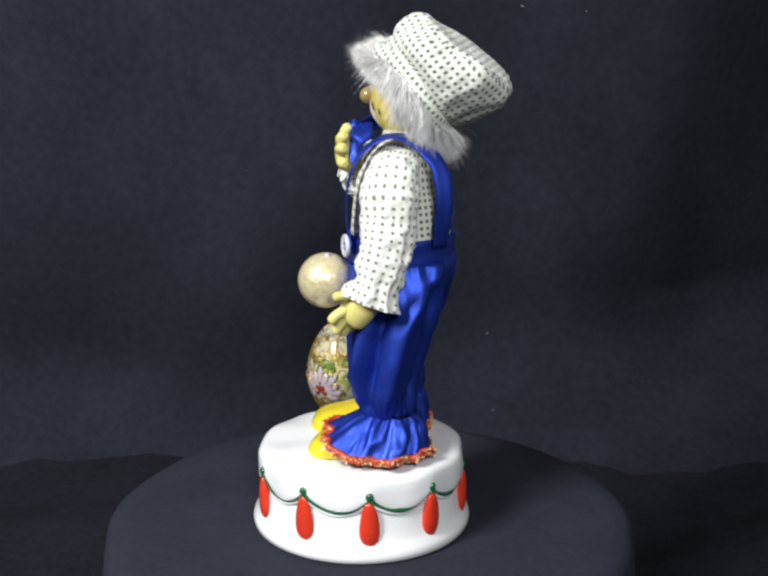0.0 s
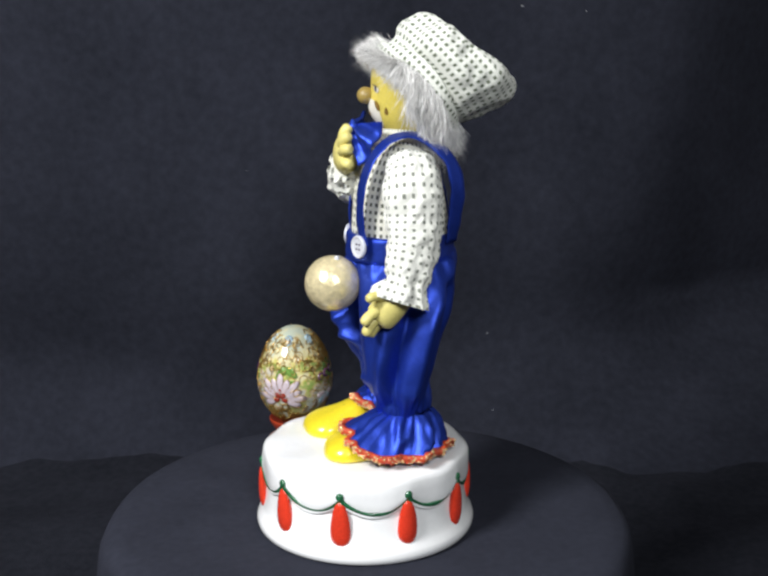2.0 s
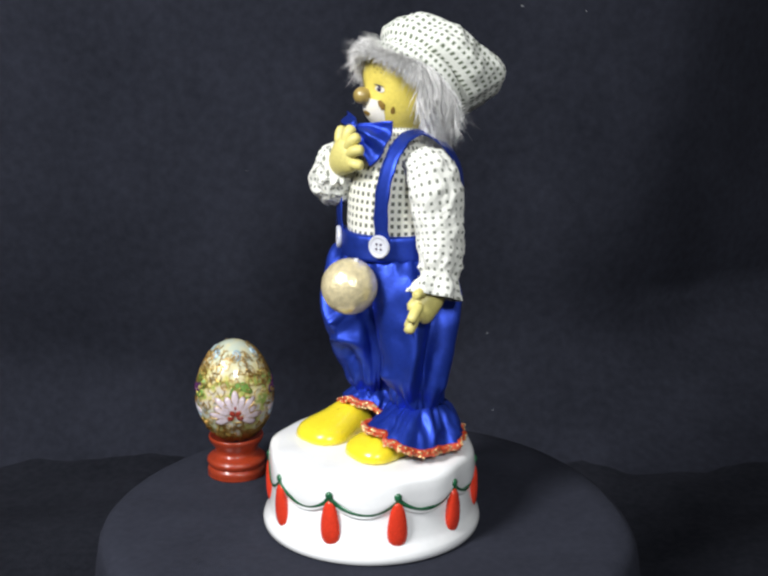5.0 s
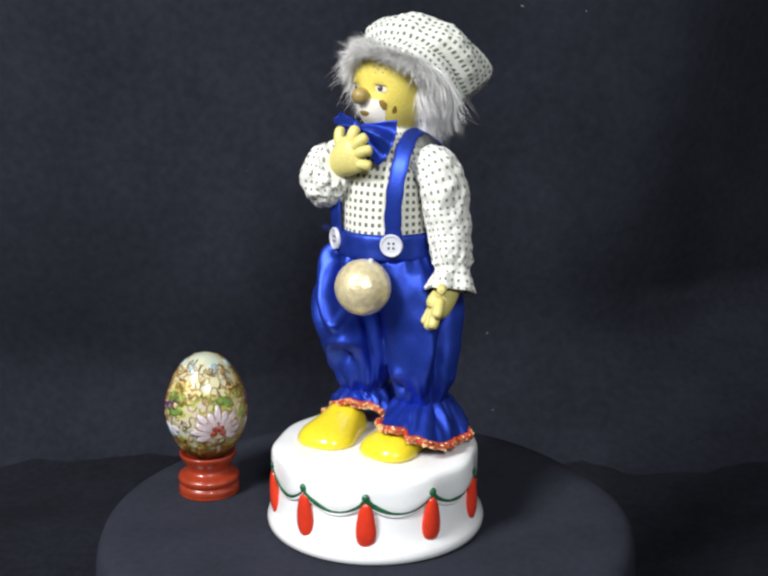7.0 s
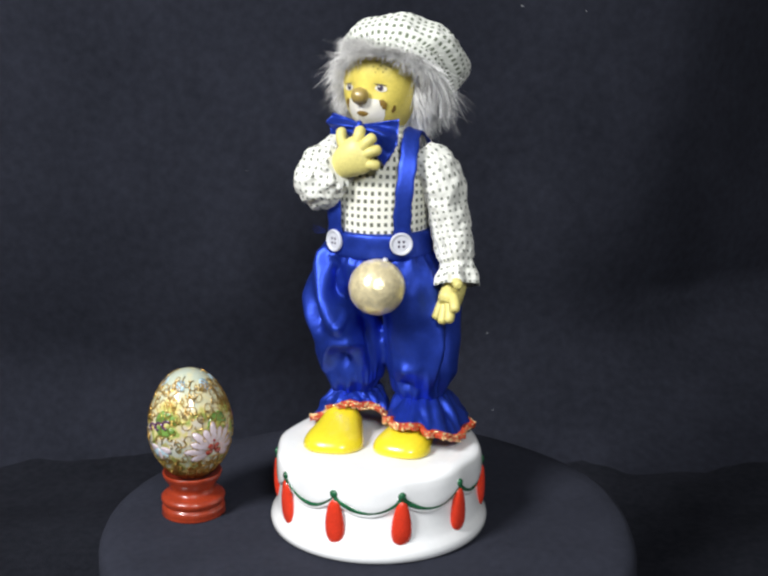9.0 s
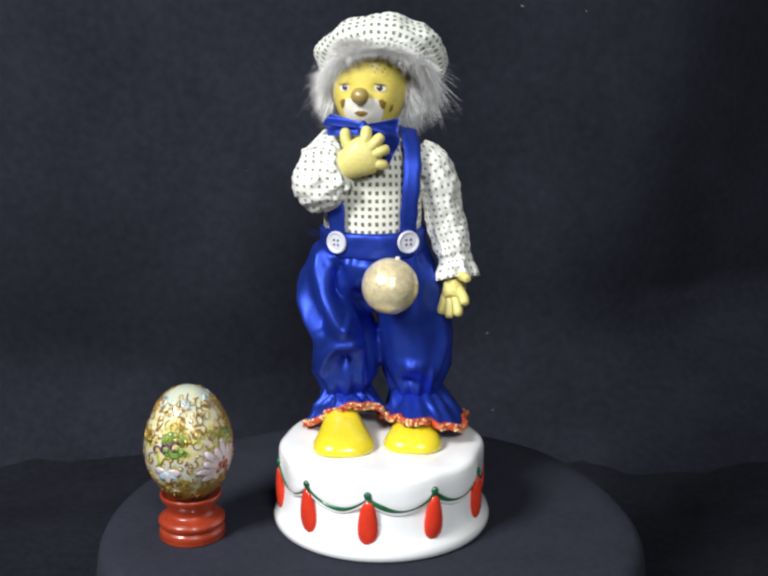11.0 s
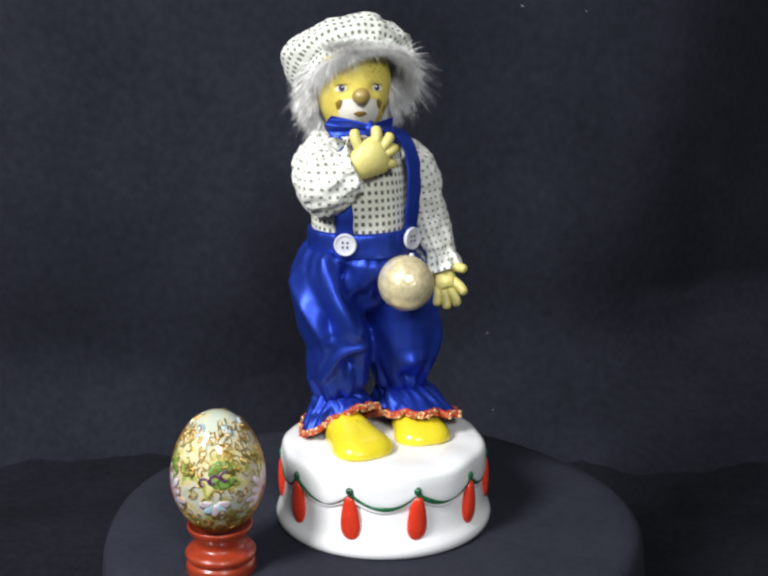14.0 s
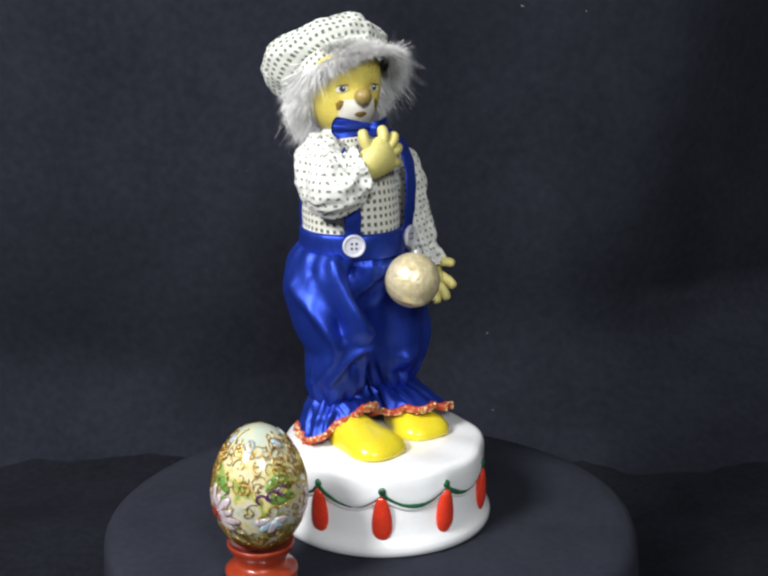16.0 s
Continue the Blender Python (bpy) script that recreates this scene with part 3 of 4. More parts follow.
def build_hair(bm):
    """Fur: a dark under layer and thousands of tapered tufts round the face, over the ears and down the nape."""
    rnd = random.Random(11)

    def back(c):
        low = -0.05 if c.z < 0.55 else -0.05 - 1.8 * (c.z - 0.55)
        y = max(c.y, low)
        return Vector((c.x * 0.0232, y * 0.0262, c.z * 0.0300 + (-0.006 if c.y > 0.1 and c.z < 0 else 0)))
    ball_into(bm, HEAD @ Matrix.Translation((0, 0.004, -0.001)), CORE, 32, 20, back)

    def tuft(root, out, length, droop, width):
        side = out.cross(Vector((rnd.uniform(-1, 1), rnd.uniform(-1, 1), rnd.uniform(-1, 1)))).normalized()
        pts, p, d = [root], root.copy(), out.normalized()
        for _ in range(3):
            p = p + d * length / 3
            pts.append(p)
            d = (d + Vector((rnd.uniform(-0.12, 0.12), rnd.uniform(-0.12, 0.12), -droop))).normalized()
        prev = None
        for i, q in enumerate(pts[:-1]):
            w = side * width * (1 - 0.25 * i)
            pair = (bm.verts.new(q - w), bm.verts.new(q + w))
            if prev:
                f = bm.faces.new((prev[0], prev[1], pair[1], pair[0]))
                f.material_index = HAIR
            prev = pair
        tip = bm.verts.new(pts[-1])
        bm.faces.new((prev[0], prev[1], tip)).material_index = HAIR

    made = 0
    while made < 19000:
        az, z = rnd.uniform(-180, 180), rnd.uniform(-0.95, 0.97)
        front = abs(az)
        d = Vector((math.sin(radians(az)) * math.sqrt(1 - z * z), -math.cos(radians(az)) * math.sqrt(1 - z * z), z))
        if front < 80 + 6 * z and z < 0.60:
            continue
        if z < -0.35 and front < 95:
            continue
        root = HEAD @ Vector((d.x * 0.0215, d.y * 0.0225 + 0.002, d.z * 0.0272))
        rel = root - HATC
        if rel.dot(HAT_N) > 0.001 + 0.008 * min(1.0, abs(rel.x) / 0.026) ** 2:
            continue
        out = (HEAD.to_3x3() @ d)
        if front < 80 and z >= 0.45:
            way, length, droop = out * 0.8 + Vector((d.x * 0.25, -0.5, 0.0 + rnd.uniform(-0.4, 0.3))), rnd.uniform(0.006, 0.013), 0.18
        elif front < 125:
            way, length, droop = out * 0.52 + Vector((0, 0.05 + 0.25 * rnd.random(), -0.70)), rnd.uniform(0.010, 0.0185), 0.10
        else:
            way, length, droop = out * 0.40 + Vector((0, 0.10, -0.95)), rnd.uniform(0.014, 0.0235), 0.05
        way = way + Vector((rnd.gauss(0, 0.22), rnd.gauss(0, 0.22), rnd.gauss(0, 0.22)))
        stray = rnd.random() < 0.05
        tuft(root, way, length * (1.35 if stray else 1.0), droop, rnd.uniform(0.00010, 0.00016) if stray else rnd.uniform(0.00013, 0.00027))
        made += 1


def build_fringe(bm):
    """Fur that springs from under the cap's band across the brow and temples."""
    rnd = random.Random(5)
    for _ in range(6800):
        th = math.pi + rnd.gauss(0, 0.85)
        root = HATC + HAT_A * (0.0318 * math.cos(th)) + Vector((1, 0, 0)) * (0.0285 * math.sin(th)) + HAT_N * (rnd.uniform(-0.0098, -0.0070) + 0.0105 * math.sin(th) ** 2)
        side = math.sin(th)
        d = Vector((0.52 * side - 0.25 * side * abs(side), -0.95 + 0.85 * abs(side), 0.22 - 1.15 * side * side)) + Vector((rnd.gauss(0, 0.25), rnd.gauss(0, 0.22), rnd.gauss(0, 0.25)))
        length, width = rnd.uniform(0.0045, 0.0085) + 0.011 * side * side, rnd.uniform(0.00013, 0.00026)
        if rnd.random() < 0.07:
            length, width = length * 1.5, width * 0.6
            d.z += 0.15
        across = d.cross(Vector((rnd.uniform(-1, 1), rnd.uniform(-1, 1), rnd.uniform(-1, 1)))).normalized()
        d.normalize()
        p, prev = root.copy(), None
        for i in range(3):
            w = across * width * (1 - 0.25 * i)
            pair = (bm.verts.new(p - w), bm.verts.new(p + w))
            if prev:
                bm.faces.new((prev[0], prev[1], pair[1], pair[0])).material_index = HAIR
            prev = pair
            p = p + d * length / 3
            d = (d + Vector((rnd.uniform(-0.1, 0.1), rnd.uniform(-0.1, 0.1), -0.13))).normalized()
        bm.faces.new((prev[0], prev[1], bm.verts.new(p))).material_index = HAIR


# fold lines of the satin, each a run of points on the cloth, its height (below 0: a hollow) and its half width
RIGHT_LEG_FOLDS = [
    (((-0.034, 0.001, 0.152), (-0.031, -0.006, 0.136), (-0.026, -0.010, 0.120), (-0.017, -0.008, 0.107)), 0.0048, 0.0042),
    (((-0.023, -0.009, 0.116), (-0.018, -0.008, 0.113)), 0.0030, 0.0055),
    (((-0.024, -0.005, 0.149), (-0.022, -0.007, 0.134), (-0.013, 0.001, 0.127)), -0.0055, 0.0050),
    (((-0.041, 0.009, 0.146), (-0.036, -0.005, 0.123), (-0.033, -0.006, 0.112)), -0.0045, 0.0036),
    (((-0.046, 0.021, 0.138), (-0.043, 0.003, 0.125), (-0.036, -0.004, 0.106), (-0.038, 0.012, 0.082)), 0.0036, 0.0042),
    (((-0.010, 0.001, 0.101), (-0.015, -0.006, 0.104), (-0.026, -0.007, 0.102), (-0.035, 0.004, 0.083)), 0.0034, 0.0030),
    (((-0.024, -0.005, 0.094), (-0.017, -0.002, 0.089)), -0.0052, 0.0052),
    (((-0.025, -0.006, 0.153), (-0.023, -0.009, 0.136)), -0.0022, 0.0014)]
LEFT_LEG_FOLDS = [
    (((0.014, 0.046, 0.152), (0.030, 0.033, 0.128), (0.034, 0.028, 0.112), (0.036, 0.022, 0.086)), 0.0042, 0.0048),
    (((0.032, 0.020, 0.130), (0.036, 0.013, 0.100), (0.031, 0.010, 0.078)), -0.0078, 0.0044),
    (((0.025, 0.008, 0.145), (0.032, 0.007, 0.113), (0.034, 0.005, 0.097), (0.029, 0.006, 0.079)), 0.0036, 0.0042),
    (((0.022, 0.043, 0.140), (0.022, 0.038, 0.101), (0.026, 0.034, 0.083)), -0.0060, 0.0045),
    (((0.011, -0.002, 0.090), (0.021, -0.001, 0.090)), 0.0034, 0.0045),
    (((0.010, 0.002, 0.079), (0.021, 0.003, 0.078)), -0.0030, 0.0035),
    (((-0.006, -0.003, 0.138), (-0.005, 0.003, 0.107), (-0.003, 0.004, 0.080)), -0.0045, 0.0040)]


def build_trousers(bm):
    """Two ballooning legs grown together at the seat, then laid in folds."""
    raw = bmesh.new()
    tube(raw, [(-0.0065, 0.0210, 0.1560, 0.0290, 0.0290), (-0.0070, 0.0215, 0.1505, 0.0335, 0.0312), (-0.0080, 0.0215, 0.1400, 0.0365, 0.0290), (-0.0060, 0.0205, 0.1270, 0.0250, 0.0195), (-0.0055, 0.0205, 0.1180, 0.0090, 0.0090)], (1, 0, 0), seg=64, per=6)
    tube(raw, [(-0.0230, 0.0205, 0.1530, 0.0165, 0.0250), (-0.0270, 0.0200, 0.1400, 0.0200, 0.0278), (-0.0280, 0.0155, 0.1200, 0.0186, 0.0262), (-0.0224, 0.0135, 0.1040, 0.0186, 0.0212), (-0.0212, 0.0155, 0.0880, 0.0186, 0.0172),
               (-0.0222, 0.0170, 0.0775, 0.0160, 0.0160), (-0.0212, 0.0180, 0.0690, 0.0118, 0.0126)], (1, 0, 0), seg=64, per=6)
    tube(raw, [(0.0090, 0.0215, 0.1530, 0.0150, 0.0265), (0.0118, 0.0215, 0.1370, 0.0188, 0.0265), (0.0162, 0.0195, 0.1180, 0.0200, 0.0245), (0.0180, 0.0185, 0.1020, 0.0206, 0.0215), (0.0182, 0.0180, 0.0880, 0.0202, 0.0182),
               (0.0185, 0.0190, 0.0780, 0.0172, 0.0165), (0.0195, 0.0205, 0.0695, 0.0130, 0.0132)], (1, 0, 0), seg=64, per=6)
    me = bpy.data.meshes.new("pattern")
    raw.to_mesh(me)
    raw.free()
    form = new("pattern", me)
    grow = form.modifiers.new("grow", "REMESH")
    grow.mode, grow.voxel_size = "VOXEL", 0.0009
    ease = form.modifiers.new("ease", "SMOOTH")
    ease.factor, ease.iterations = 0.5, 14
    done = bpy.data.meshes.new_from_object(form.evaluated_get(bpy.context.evaluated_depsgraph_get()))
    bpy.data.objects.remove(form)
    bpy.data.meshes.remove(me)
    n = len(done.vertices)
    co, nrm = np.empty(n * 3), np.empty(n * 3)
    done.vertices.foreach_get("co", co)
    done.vertices.foreach_get("normal", nrm)
    co, nrm = co.reshape(-1, 3), nrm.reshape(-1, 3)
    push = np.zeros(n)
    for run, height, width in RIGHT_LEG_FOLDS + LEFT_LEG_FOLDS:
        line = np.array(spline(run, 8))
        best, along = np.full(n, 1.0), np.zeros(n)
        for k, (a, b) in enumerate(zip(line, line[1:])):
            ab = b - a
            t = np.clip(((co - a) @ ab) / (ab @ ab), 0, 1)
            d = np.linalg.norm(co - a - t[:, None] * ab, axis=1)
            near = d < best
            best[near], along[near] = d[near], (k + t[near]) / (len(line) - 1)
        end = 0.55 + 0.45 * np.sin(math.pi * np.clip(along, 0, 1))
        push += 1.4 * height * end * np.exp(-(best / width) ** 1.6)
    x, y, z = co.T
    leg = np.arctan2(y - 0.018, np.where(x < -0.0025, x + 0.0212, x - 0.0195))
    seat = np.arctan2(y - 0.021, x + 0.0065)
    low, high = np.clip((0.094 - z) / 0.022, 0, 1) ** 1.5, np.clip((z - 0.140) / 0.014, 0, 1)
    push += low * np.array([0.0034 * (0.35 - abs(2.2 * nz((3.4 * math.cos(a), 3.4 * math.sin(a), h * 26), 1.0, 9.3))) for a, h in zip(leg, z)]) + high * 0.0005 * np.sin(24 * seat + 2.5 * np.sin(3 * seat))
    push += np.array([0.0016 * nz((p[0], p[1], p[2] * 0.5), 55, 2.5) + 0.0007 * nz((p[0], p[1], p[2] * 0.6), 140, 6.1) for p in co.tolist()])
    done.vertices.foreach_set("co", (co + nrm * push[:, None]).ravel())
    done.polygons.foreach_set("use_smooth", [True] * len(done.polygons))
    done.materials.clear()
    bm.from_mesh(done)
    bpy.data.meshes.remove(done)


def build_doll():
    bm = bmesh.new()
    bm.loops.layers.uv.verify()
    # shoes
    shoe(bm, (-0.0245, 0.014, 0.0474), (-0.0178, -0.0335, 0.0474), 0.0172, 0.0132)
    shoe(bm, (0.0200, 0.018, 0.0474), (0.0185, -0.0255, 0.0474), 0.0164, 0.0130)
    build_trousers(bm)
    cuff(bm, (-0.0212, 0.0180, 0.0710, 0.0130, 0.0135), (-0.0220, 0.0165, 0.0505, 0.0225, 0.0200), 1.3, lambda th: 0.0150 * max(0.0, -math.sin(th - 0.25)) ** 1.3 + 0.002 * math.cos(th))
    cuff(bm, (0.0195, 0.0205, 0.0715, 0.0140, 0.0140), (0.0250, 0.0140, 0.0530, 0.0235, 0.0290), 2.9, lambda th: 0.0090 * max(0.0, -math.sin(th + 0.2)) ** 1.3 - 0.001 * math.cos(th))
    # waistband
    tube(bm, [(-0.0065, 0.0210, 0.1530, 0.0292, 0.0292), (-0.0065, 0.0210, 0.1545, 0.0304, 0.0304), (-0.0065, 0.0210, 0.1600, 0.0302, 0.0303), (-0.0065, 0.0210, 0.1660, 0.0300, 0.0300), (-0.0065, 0.0210, 0.1675, 0.0285, 0.0285)],
         (1, 0, 0), seg=72, per=4, slot=SATIN, bulge=lambda th, v, p: 0.0005 * nz(p, 120) + 0.0003 * math.sin(22 * th) * v)
    # shirt body
    tube(bm, [(-0.0065, 0.0215, 0.1640, 0.0275, 0.0275), (-0.0065, 0.0210, 0.1750, 0.0275, 0.0265), (-0.0065, 0.0210, 0.1900, 0.0270, 0.0245), (-0.0065, 0.0220, 0.2020, 0.0255, 0.0215), (-0.0070, 0.0235, 0.2110, 0.0215, 0.0180),
              (-0.0075, 0.0245, 0.2180, 0.0150, 0.0145), (-0.0078, 0.0250, 0.2270, 0.0115, 0.0120)], (1, 0, 0), seg=96, per=9, slot=TORSO, bulge=folds(11.0, 0.0010))
    # hanging arm
    tube(bm, [(0.0170, 0.0225, 0.2085, 0.0090, 0.0120), (0.0245, 0.0225, 0.2025, 0.0112, 0.0138), (0.0305, 0.0222, 0.1925, 0.0110, 0.0150), (0.0328, 0.0222, 0.1800, 0.0105, 0.0148), (0.0355, 0.0210, 0.1670, 0.0105, 0.0140),
              (0.0385, 0.0180, 0.1550, 0.0095, 0.0125), (0.0400, 0.0160, 0.1485, 0.0085, 0.0110), (0.0410, 0.0140, 0.1430, 0.0105, 0.0140), (0.0418, 0.0125, 0.1385, 0.0115, 0.0155)],
         (1, 0, 0), seg=120, per=12, slot=SHIRT, bulge=folds(15.0, 0.0014, 9, 0.0014, crumple=0.0008), cap=(True, False))
    # raised arm
    tube(bm, [(-0.0225, 0.0215, 0.2110, 0.0135, 0.0130), (-0.0305, 0.0165, 0.2045, 0.0155, 0.0138), (-0.0350, 0.0080, 0.1975, 0.0170, 0.0128), (-0.0345, -0.0015, 0.1960, 0.0175, 0.0130), (-0.0285, -0.0030, 0.1990, 0.0165, 0.0125),
              (-0.0235, -0.0055, 0.2020, 0.0118, 0.0100), (-0.0185, -0.0078, 0.2045, 0.0108, 0.0086)], (0, 0.3, 1), seg=120, per=14, slot=SHIRT, bulge=folds(19.0, 0.0017, 9, 0.0012, crumple=0.0011), planar=True)
    # hand of the raised arm
    tube(bm, [(-0.0215, -0.0057, 0.2030, 0.0060, 0.0060), (-0.0165, -0.0082, 0.2060, 0.0085, 0.0066), (-0.0110, -0.0097, 0.2095, 0.0102, 0.0060), (-0.0060, -0.0097, 0.2120, 0.0104, 0.0052), (-0.0030, -0.0092, 0.2135, 0.0075, 0.0036)],
         (0.5, 0, -1), seg=24, per=5, slot=PALM)
    finger(bm, (-0.0150, -0.0087, 0.2120), (-0.0185, -0.0077, 0.2190), (-0.0190, -0.0057, 0.2250), 0.0030)
    finger(bm, (-0.0090, -0.0102, 0.2150), (-0.0075, -0.0097, 0.2215), (-0.0070, -0.0067, 0.2260), 0.0031)
    finger(bm, (-0.0060, -0.0107, 0.2140), (-0.0020, -0.0107, 0.2185), (0.0012, -0.0077, 0.2215), 0.0031)
    finger(bm, (-0.0050, -0.0107, 0.2110), (0.0005, -0.0107, 0.2135), (0.0042, -0.0072, 0.2145), 0.0031)
    finger(bm, (-0.0060, -0.0102, 0.2070), (-0.0005, -0.0102, 0.2065), (0.0036, -0.0072, 0.2055), 0.0030)
    # hand of the hanging arm
    tube(bm, [(0.0410, 0.0165, 0.1450, 0.0058, 0.0065), (0.0412, 0.0130, 0.1405, 0.0062, 0.0075), (0.0408, 0.0080, 0.1350, 0.0064, 0.0084), (0.0400, 0.0035, 0.1305, 0.0060, 0.0086), (0.0395, 0.0015, 0.1285, 0.0040, 0.0065)],
         (1, 0, 0), seg=24, per=5, slot=PALM)
    finger(bm, (0.0425, 0.0060, 0.1420), (0.0458, 0.0000, 0.1430), (0.0485, -0.0050, 0.1425), 0.0027)
    finger(bm, (0.0432, 0.0015, 0.1350), (0.0458, -0.0035, 0.1322), (0.0472, -0.0070, 0.1285), 0.0028)
    finger(bm, (0.0412, 0.0015, 0.1312), (0.0428, -0.0025, 0.1262), (0.0432, -0.0055, 0.1215), 0.0029)
    finger(bm, (0.0385, 0.0030, 0.1300), (0.0385, 0.0000, 0.1242), (0.0382, -0.0025, 0.1195), 0.0029)
    finger(bm, (0.0360, 0.0055, 0.1305), (0.0343, 0.0030, 0.1250), (0.0330, 0.0010, 0.1208), 0.0026)
    # straps over the shoulders, crossing low on the back
    ribbon(bm, [(0.0150, -0.0022, 0.1640, 0.4, -1, 0), (0.0155, -0.0040, 0.1780, 0.3, -1, 0), (0.0168, -0.0032, 0.1950, 0.28, -1, 0.1), (0.0170, 0.0020, 0.2100, 0.3, -1, 0.4), (0.0145, 0.0130, 0.2205, 0.3, -0.5, 1), (0.0125, 0.0270, 0.2215, 0.3, 0, 1),
                (0.0150, 0.0430, 0.2110, 0.8, 0.6, 0.6), (0.0165, 0.0485, 0.1950, 1, 0.5, 0.1), (0.0155, 0.0475, 0.1780, 1, 0.6, 0), (0.0140, 0.0460, 0.1640, 0.8, 0.8, 0)], 0.0098, 0.0006, SATIN)
    ribbon(bm, [(-0.0240, -0.0035, 0.1640, -0.3, -1, 0), (-0.0245, -0.0045, 0.1780, -0.3, -1, 0), (-0.0255, -0.0010, 0.1950, -0.4, -1, 0.1), (-0.0255, 0.0060, 0.2090, -0.4, -0.8, 0.5), (-0.0230, 0.0160, 0.2170, -0.3, -0.5, 1), (-0.0215, 0.0280, 0.2180, -0.3, 0, 1),
                (-0.0210, 0.0400, 0.2090, -0.2, 0.8, 0.6), (-0.0200, 0.0455, 0.1930, -0.2, 1, 0.1), (-0.0190, 0.0490, 0.1780, -0.1, 1, 0), (-0.0180, 0.0500, 0.1640, -0.1, 1, 0)], 0.0098, 0.0006, SATIN)
    # buttons
    for x, y, z, turn in ((0.0150, -0.0044, 0.1630, 26), (-0.0240, -0.0048, 0.1622, -28)):
        m = pose(x, y, z, 90, 0, turn)
        rows = [(0, 0, -0.0006, 0.0057, 0.0057), (0, 0, 0.0002, 0.0063, 0.0063), (0, 0, 0.0012, 0.0063, 0.0063), (0, 0, 0.0018, 0.0058, 0.0060), (0, 0, 0.0016, 0.0050, 0.0050), (0, 0, 0.0012, 0.0044, 0.0044)]
        rings = [[bm.verts.new(m @ Vector((r * math.cos(a), r * math.sin(a), zz))) for a in (2 * math.pi * k / 28 for k in range(28))] for _, _, zz, r, _ in rows]
        for a, b in zip(rings, rings[1:]):
            for k in range(28):
                bm.faces.new((a[k], a[(k + 1) % 28], b[(k + 1) % 28], b[k])).material_index = BUTTON
        bm.faces.new(rings[-1]).material_index = BUTTON
        # thread holes: not cut, their shade is set as dark spots
        for hx, hy in ((-1, -1), (1, -1), (1, 1), (-1, 1)):
            ball_into(bm, m @ pose(hx * 0.0013, hy * 0.0013, 0.0012) @ Matrix.Diagonal((0.0008, 0.0008, 0.0003, 1)), DARK, 8, 6)
    # bow tie: two pleated wings gathered into a knot
    knot = Vector((-0.0092, -0.0042, 0.2245))
    for upper, lower, deep in ((Vector((-0.0285, 0.0035, 0.2318)), Vector((-0.0290, 0.0030, 0.2200)), 0.6), (Vector((0.0085, 0.0090, 0.2290)), Vector((0.0043, -0.0030, 0.2050)), 1.0)):
        grid = {}
        across = (upper - lower).normalized()
        out = ((upper + lower) / 2 - knot).cross(across).normalized()
        if out.y > 0:
            out = -out
        for face in (0, 1):
            for i in range(15):
                u = i / 14
                for j in range(25):
                    v = j / 24
                    edge = lower.lerp(upper, v) + ((upper + lower) / 2 - knot) * (0.16 * math.sin(math.pi * v))
                    start = knot + across * (v - 0.5) * 0.0055
                    p = start.lerp(edge, u)
                    pleat = 0.0022 * deep * math.sin(v * 11 + 1.3 * u + deep) * (0.35 + 0.65 * math.sin(math.pi * min(1, u * 0.8))) + 0.0034 * math.sin(math.pi * u) * math.sin(math.pi * v) + 0.0008 * nz(p, 220, 4.0)
                    grid[face, i, j] = bm.verts.new(p + out * (pleat - face * (0.0006 + 0.0012 * math.sin(math.pi * u))))
        quads = [((f, i, j), (f, i + 1, j), (f, i + 1, j + 1), (f, i, j + 1)) for f in (0, 1) for i in range(14) for j in range(24)]
        quads += [((0, i, j), (0, i + 1, j), (1, i + 1, j), (1, i, j)) for i in range(14) for j in (0, 24)] + [((0, 14, j), (0, 14, j + 1), (1, 14, j + 1), (1, 14, j)) for j in range(24)]
        for q in quads:
            f = bm.faces.new([grid[k] for k in q])
            f.material_index, f.smooth = SATIN, True
    ball_into(bm, Matrix.Translation(knot + Vector((0, -0.0006, 0))) @ Matrix.Diagonal((0.0034, 0.0028, 0.0044, 1)), SATIN, 16, 10, lambda c: c * (1 + 0.12 * math.sin(7 * c.z)))
    # loose threads at the waist, two thin ochre ticks on the shoe
    rnd = random.Random(3)
    for k in range(3):
        a = Vector((-0.0345, 0.006, 0.1640 + 0.0006 * k))
        b = a + Vector((-0.004 - 0.002 * rnd.random(), -0.002, 0.001 * k))
        c = b + Vector((-0.003 * rnd.random(), -0.001, 0.0035 * rnd.random()))
        tube(bm, [(*a, 0.00012, 0.00012), (*b, 0.00010, 0.00010), (*c, 0.00006, 0.00006)], (0, 0.3, 1), seg=5, per=3, slot=SATIN)
    for k in range(2):
        x = -0.0225 + 0.0026 * k
        tube(bm, [(x, -0.0085, 0.0612, 0.0002, 0.0002), (x + 0.0006, -0.0100, 0.0608, 0.0003, 0.0003), (x + 0.0003, -0.0114, 0.0602, 0.0001, 0.0001)], (1, 0, 0), seg=6, per=3, slot=OCHRE)
    build_head(bm)
    build_hat(bm)
    build_hair(bm)
    build_fringe(bm)
    for v in bm.verts:
        v.co.z -= 0.0464
    me = bpy.data.meshes.new("clown_doll")
    bm.to_mesh(me)
    bm.free()
    for m in DOLL_MATS:
        me.materials.append(m)
    return tagged(new("clown_doll", me), "clown doll in dotted shirt, blue satin dungarees and yellow shoes", "doll")


doll = build_doll()


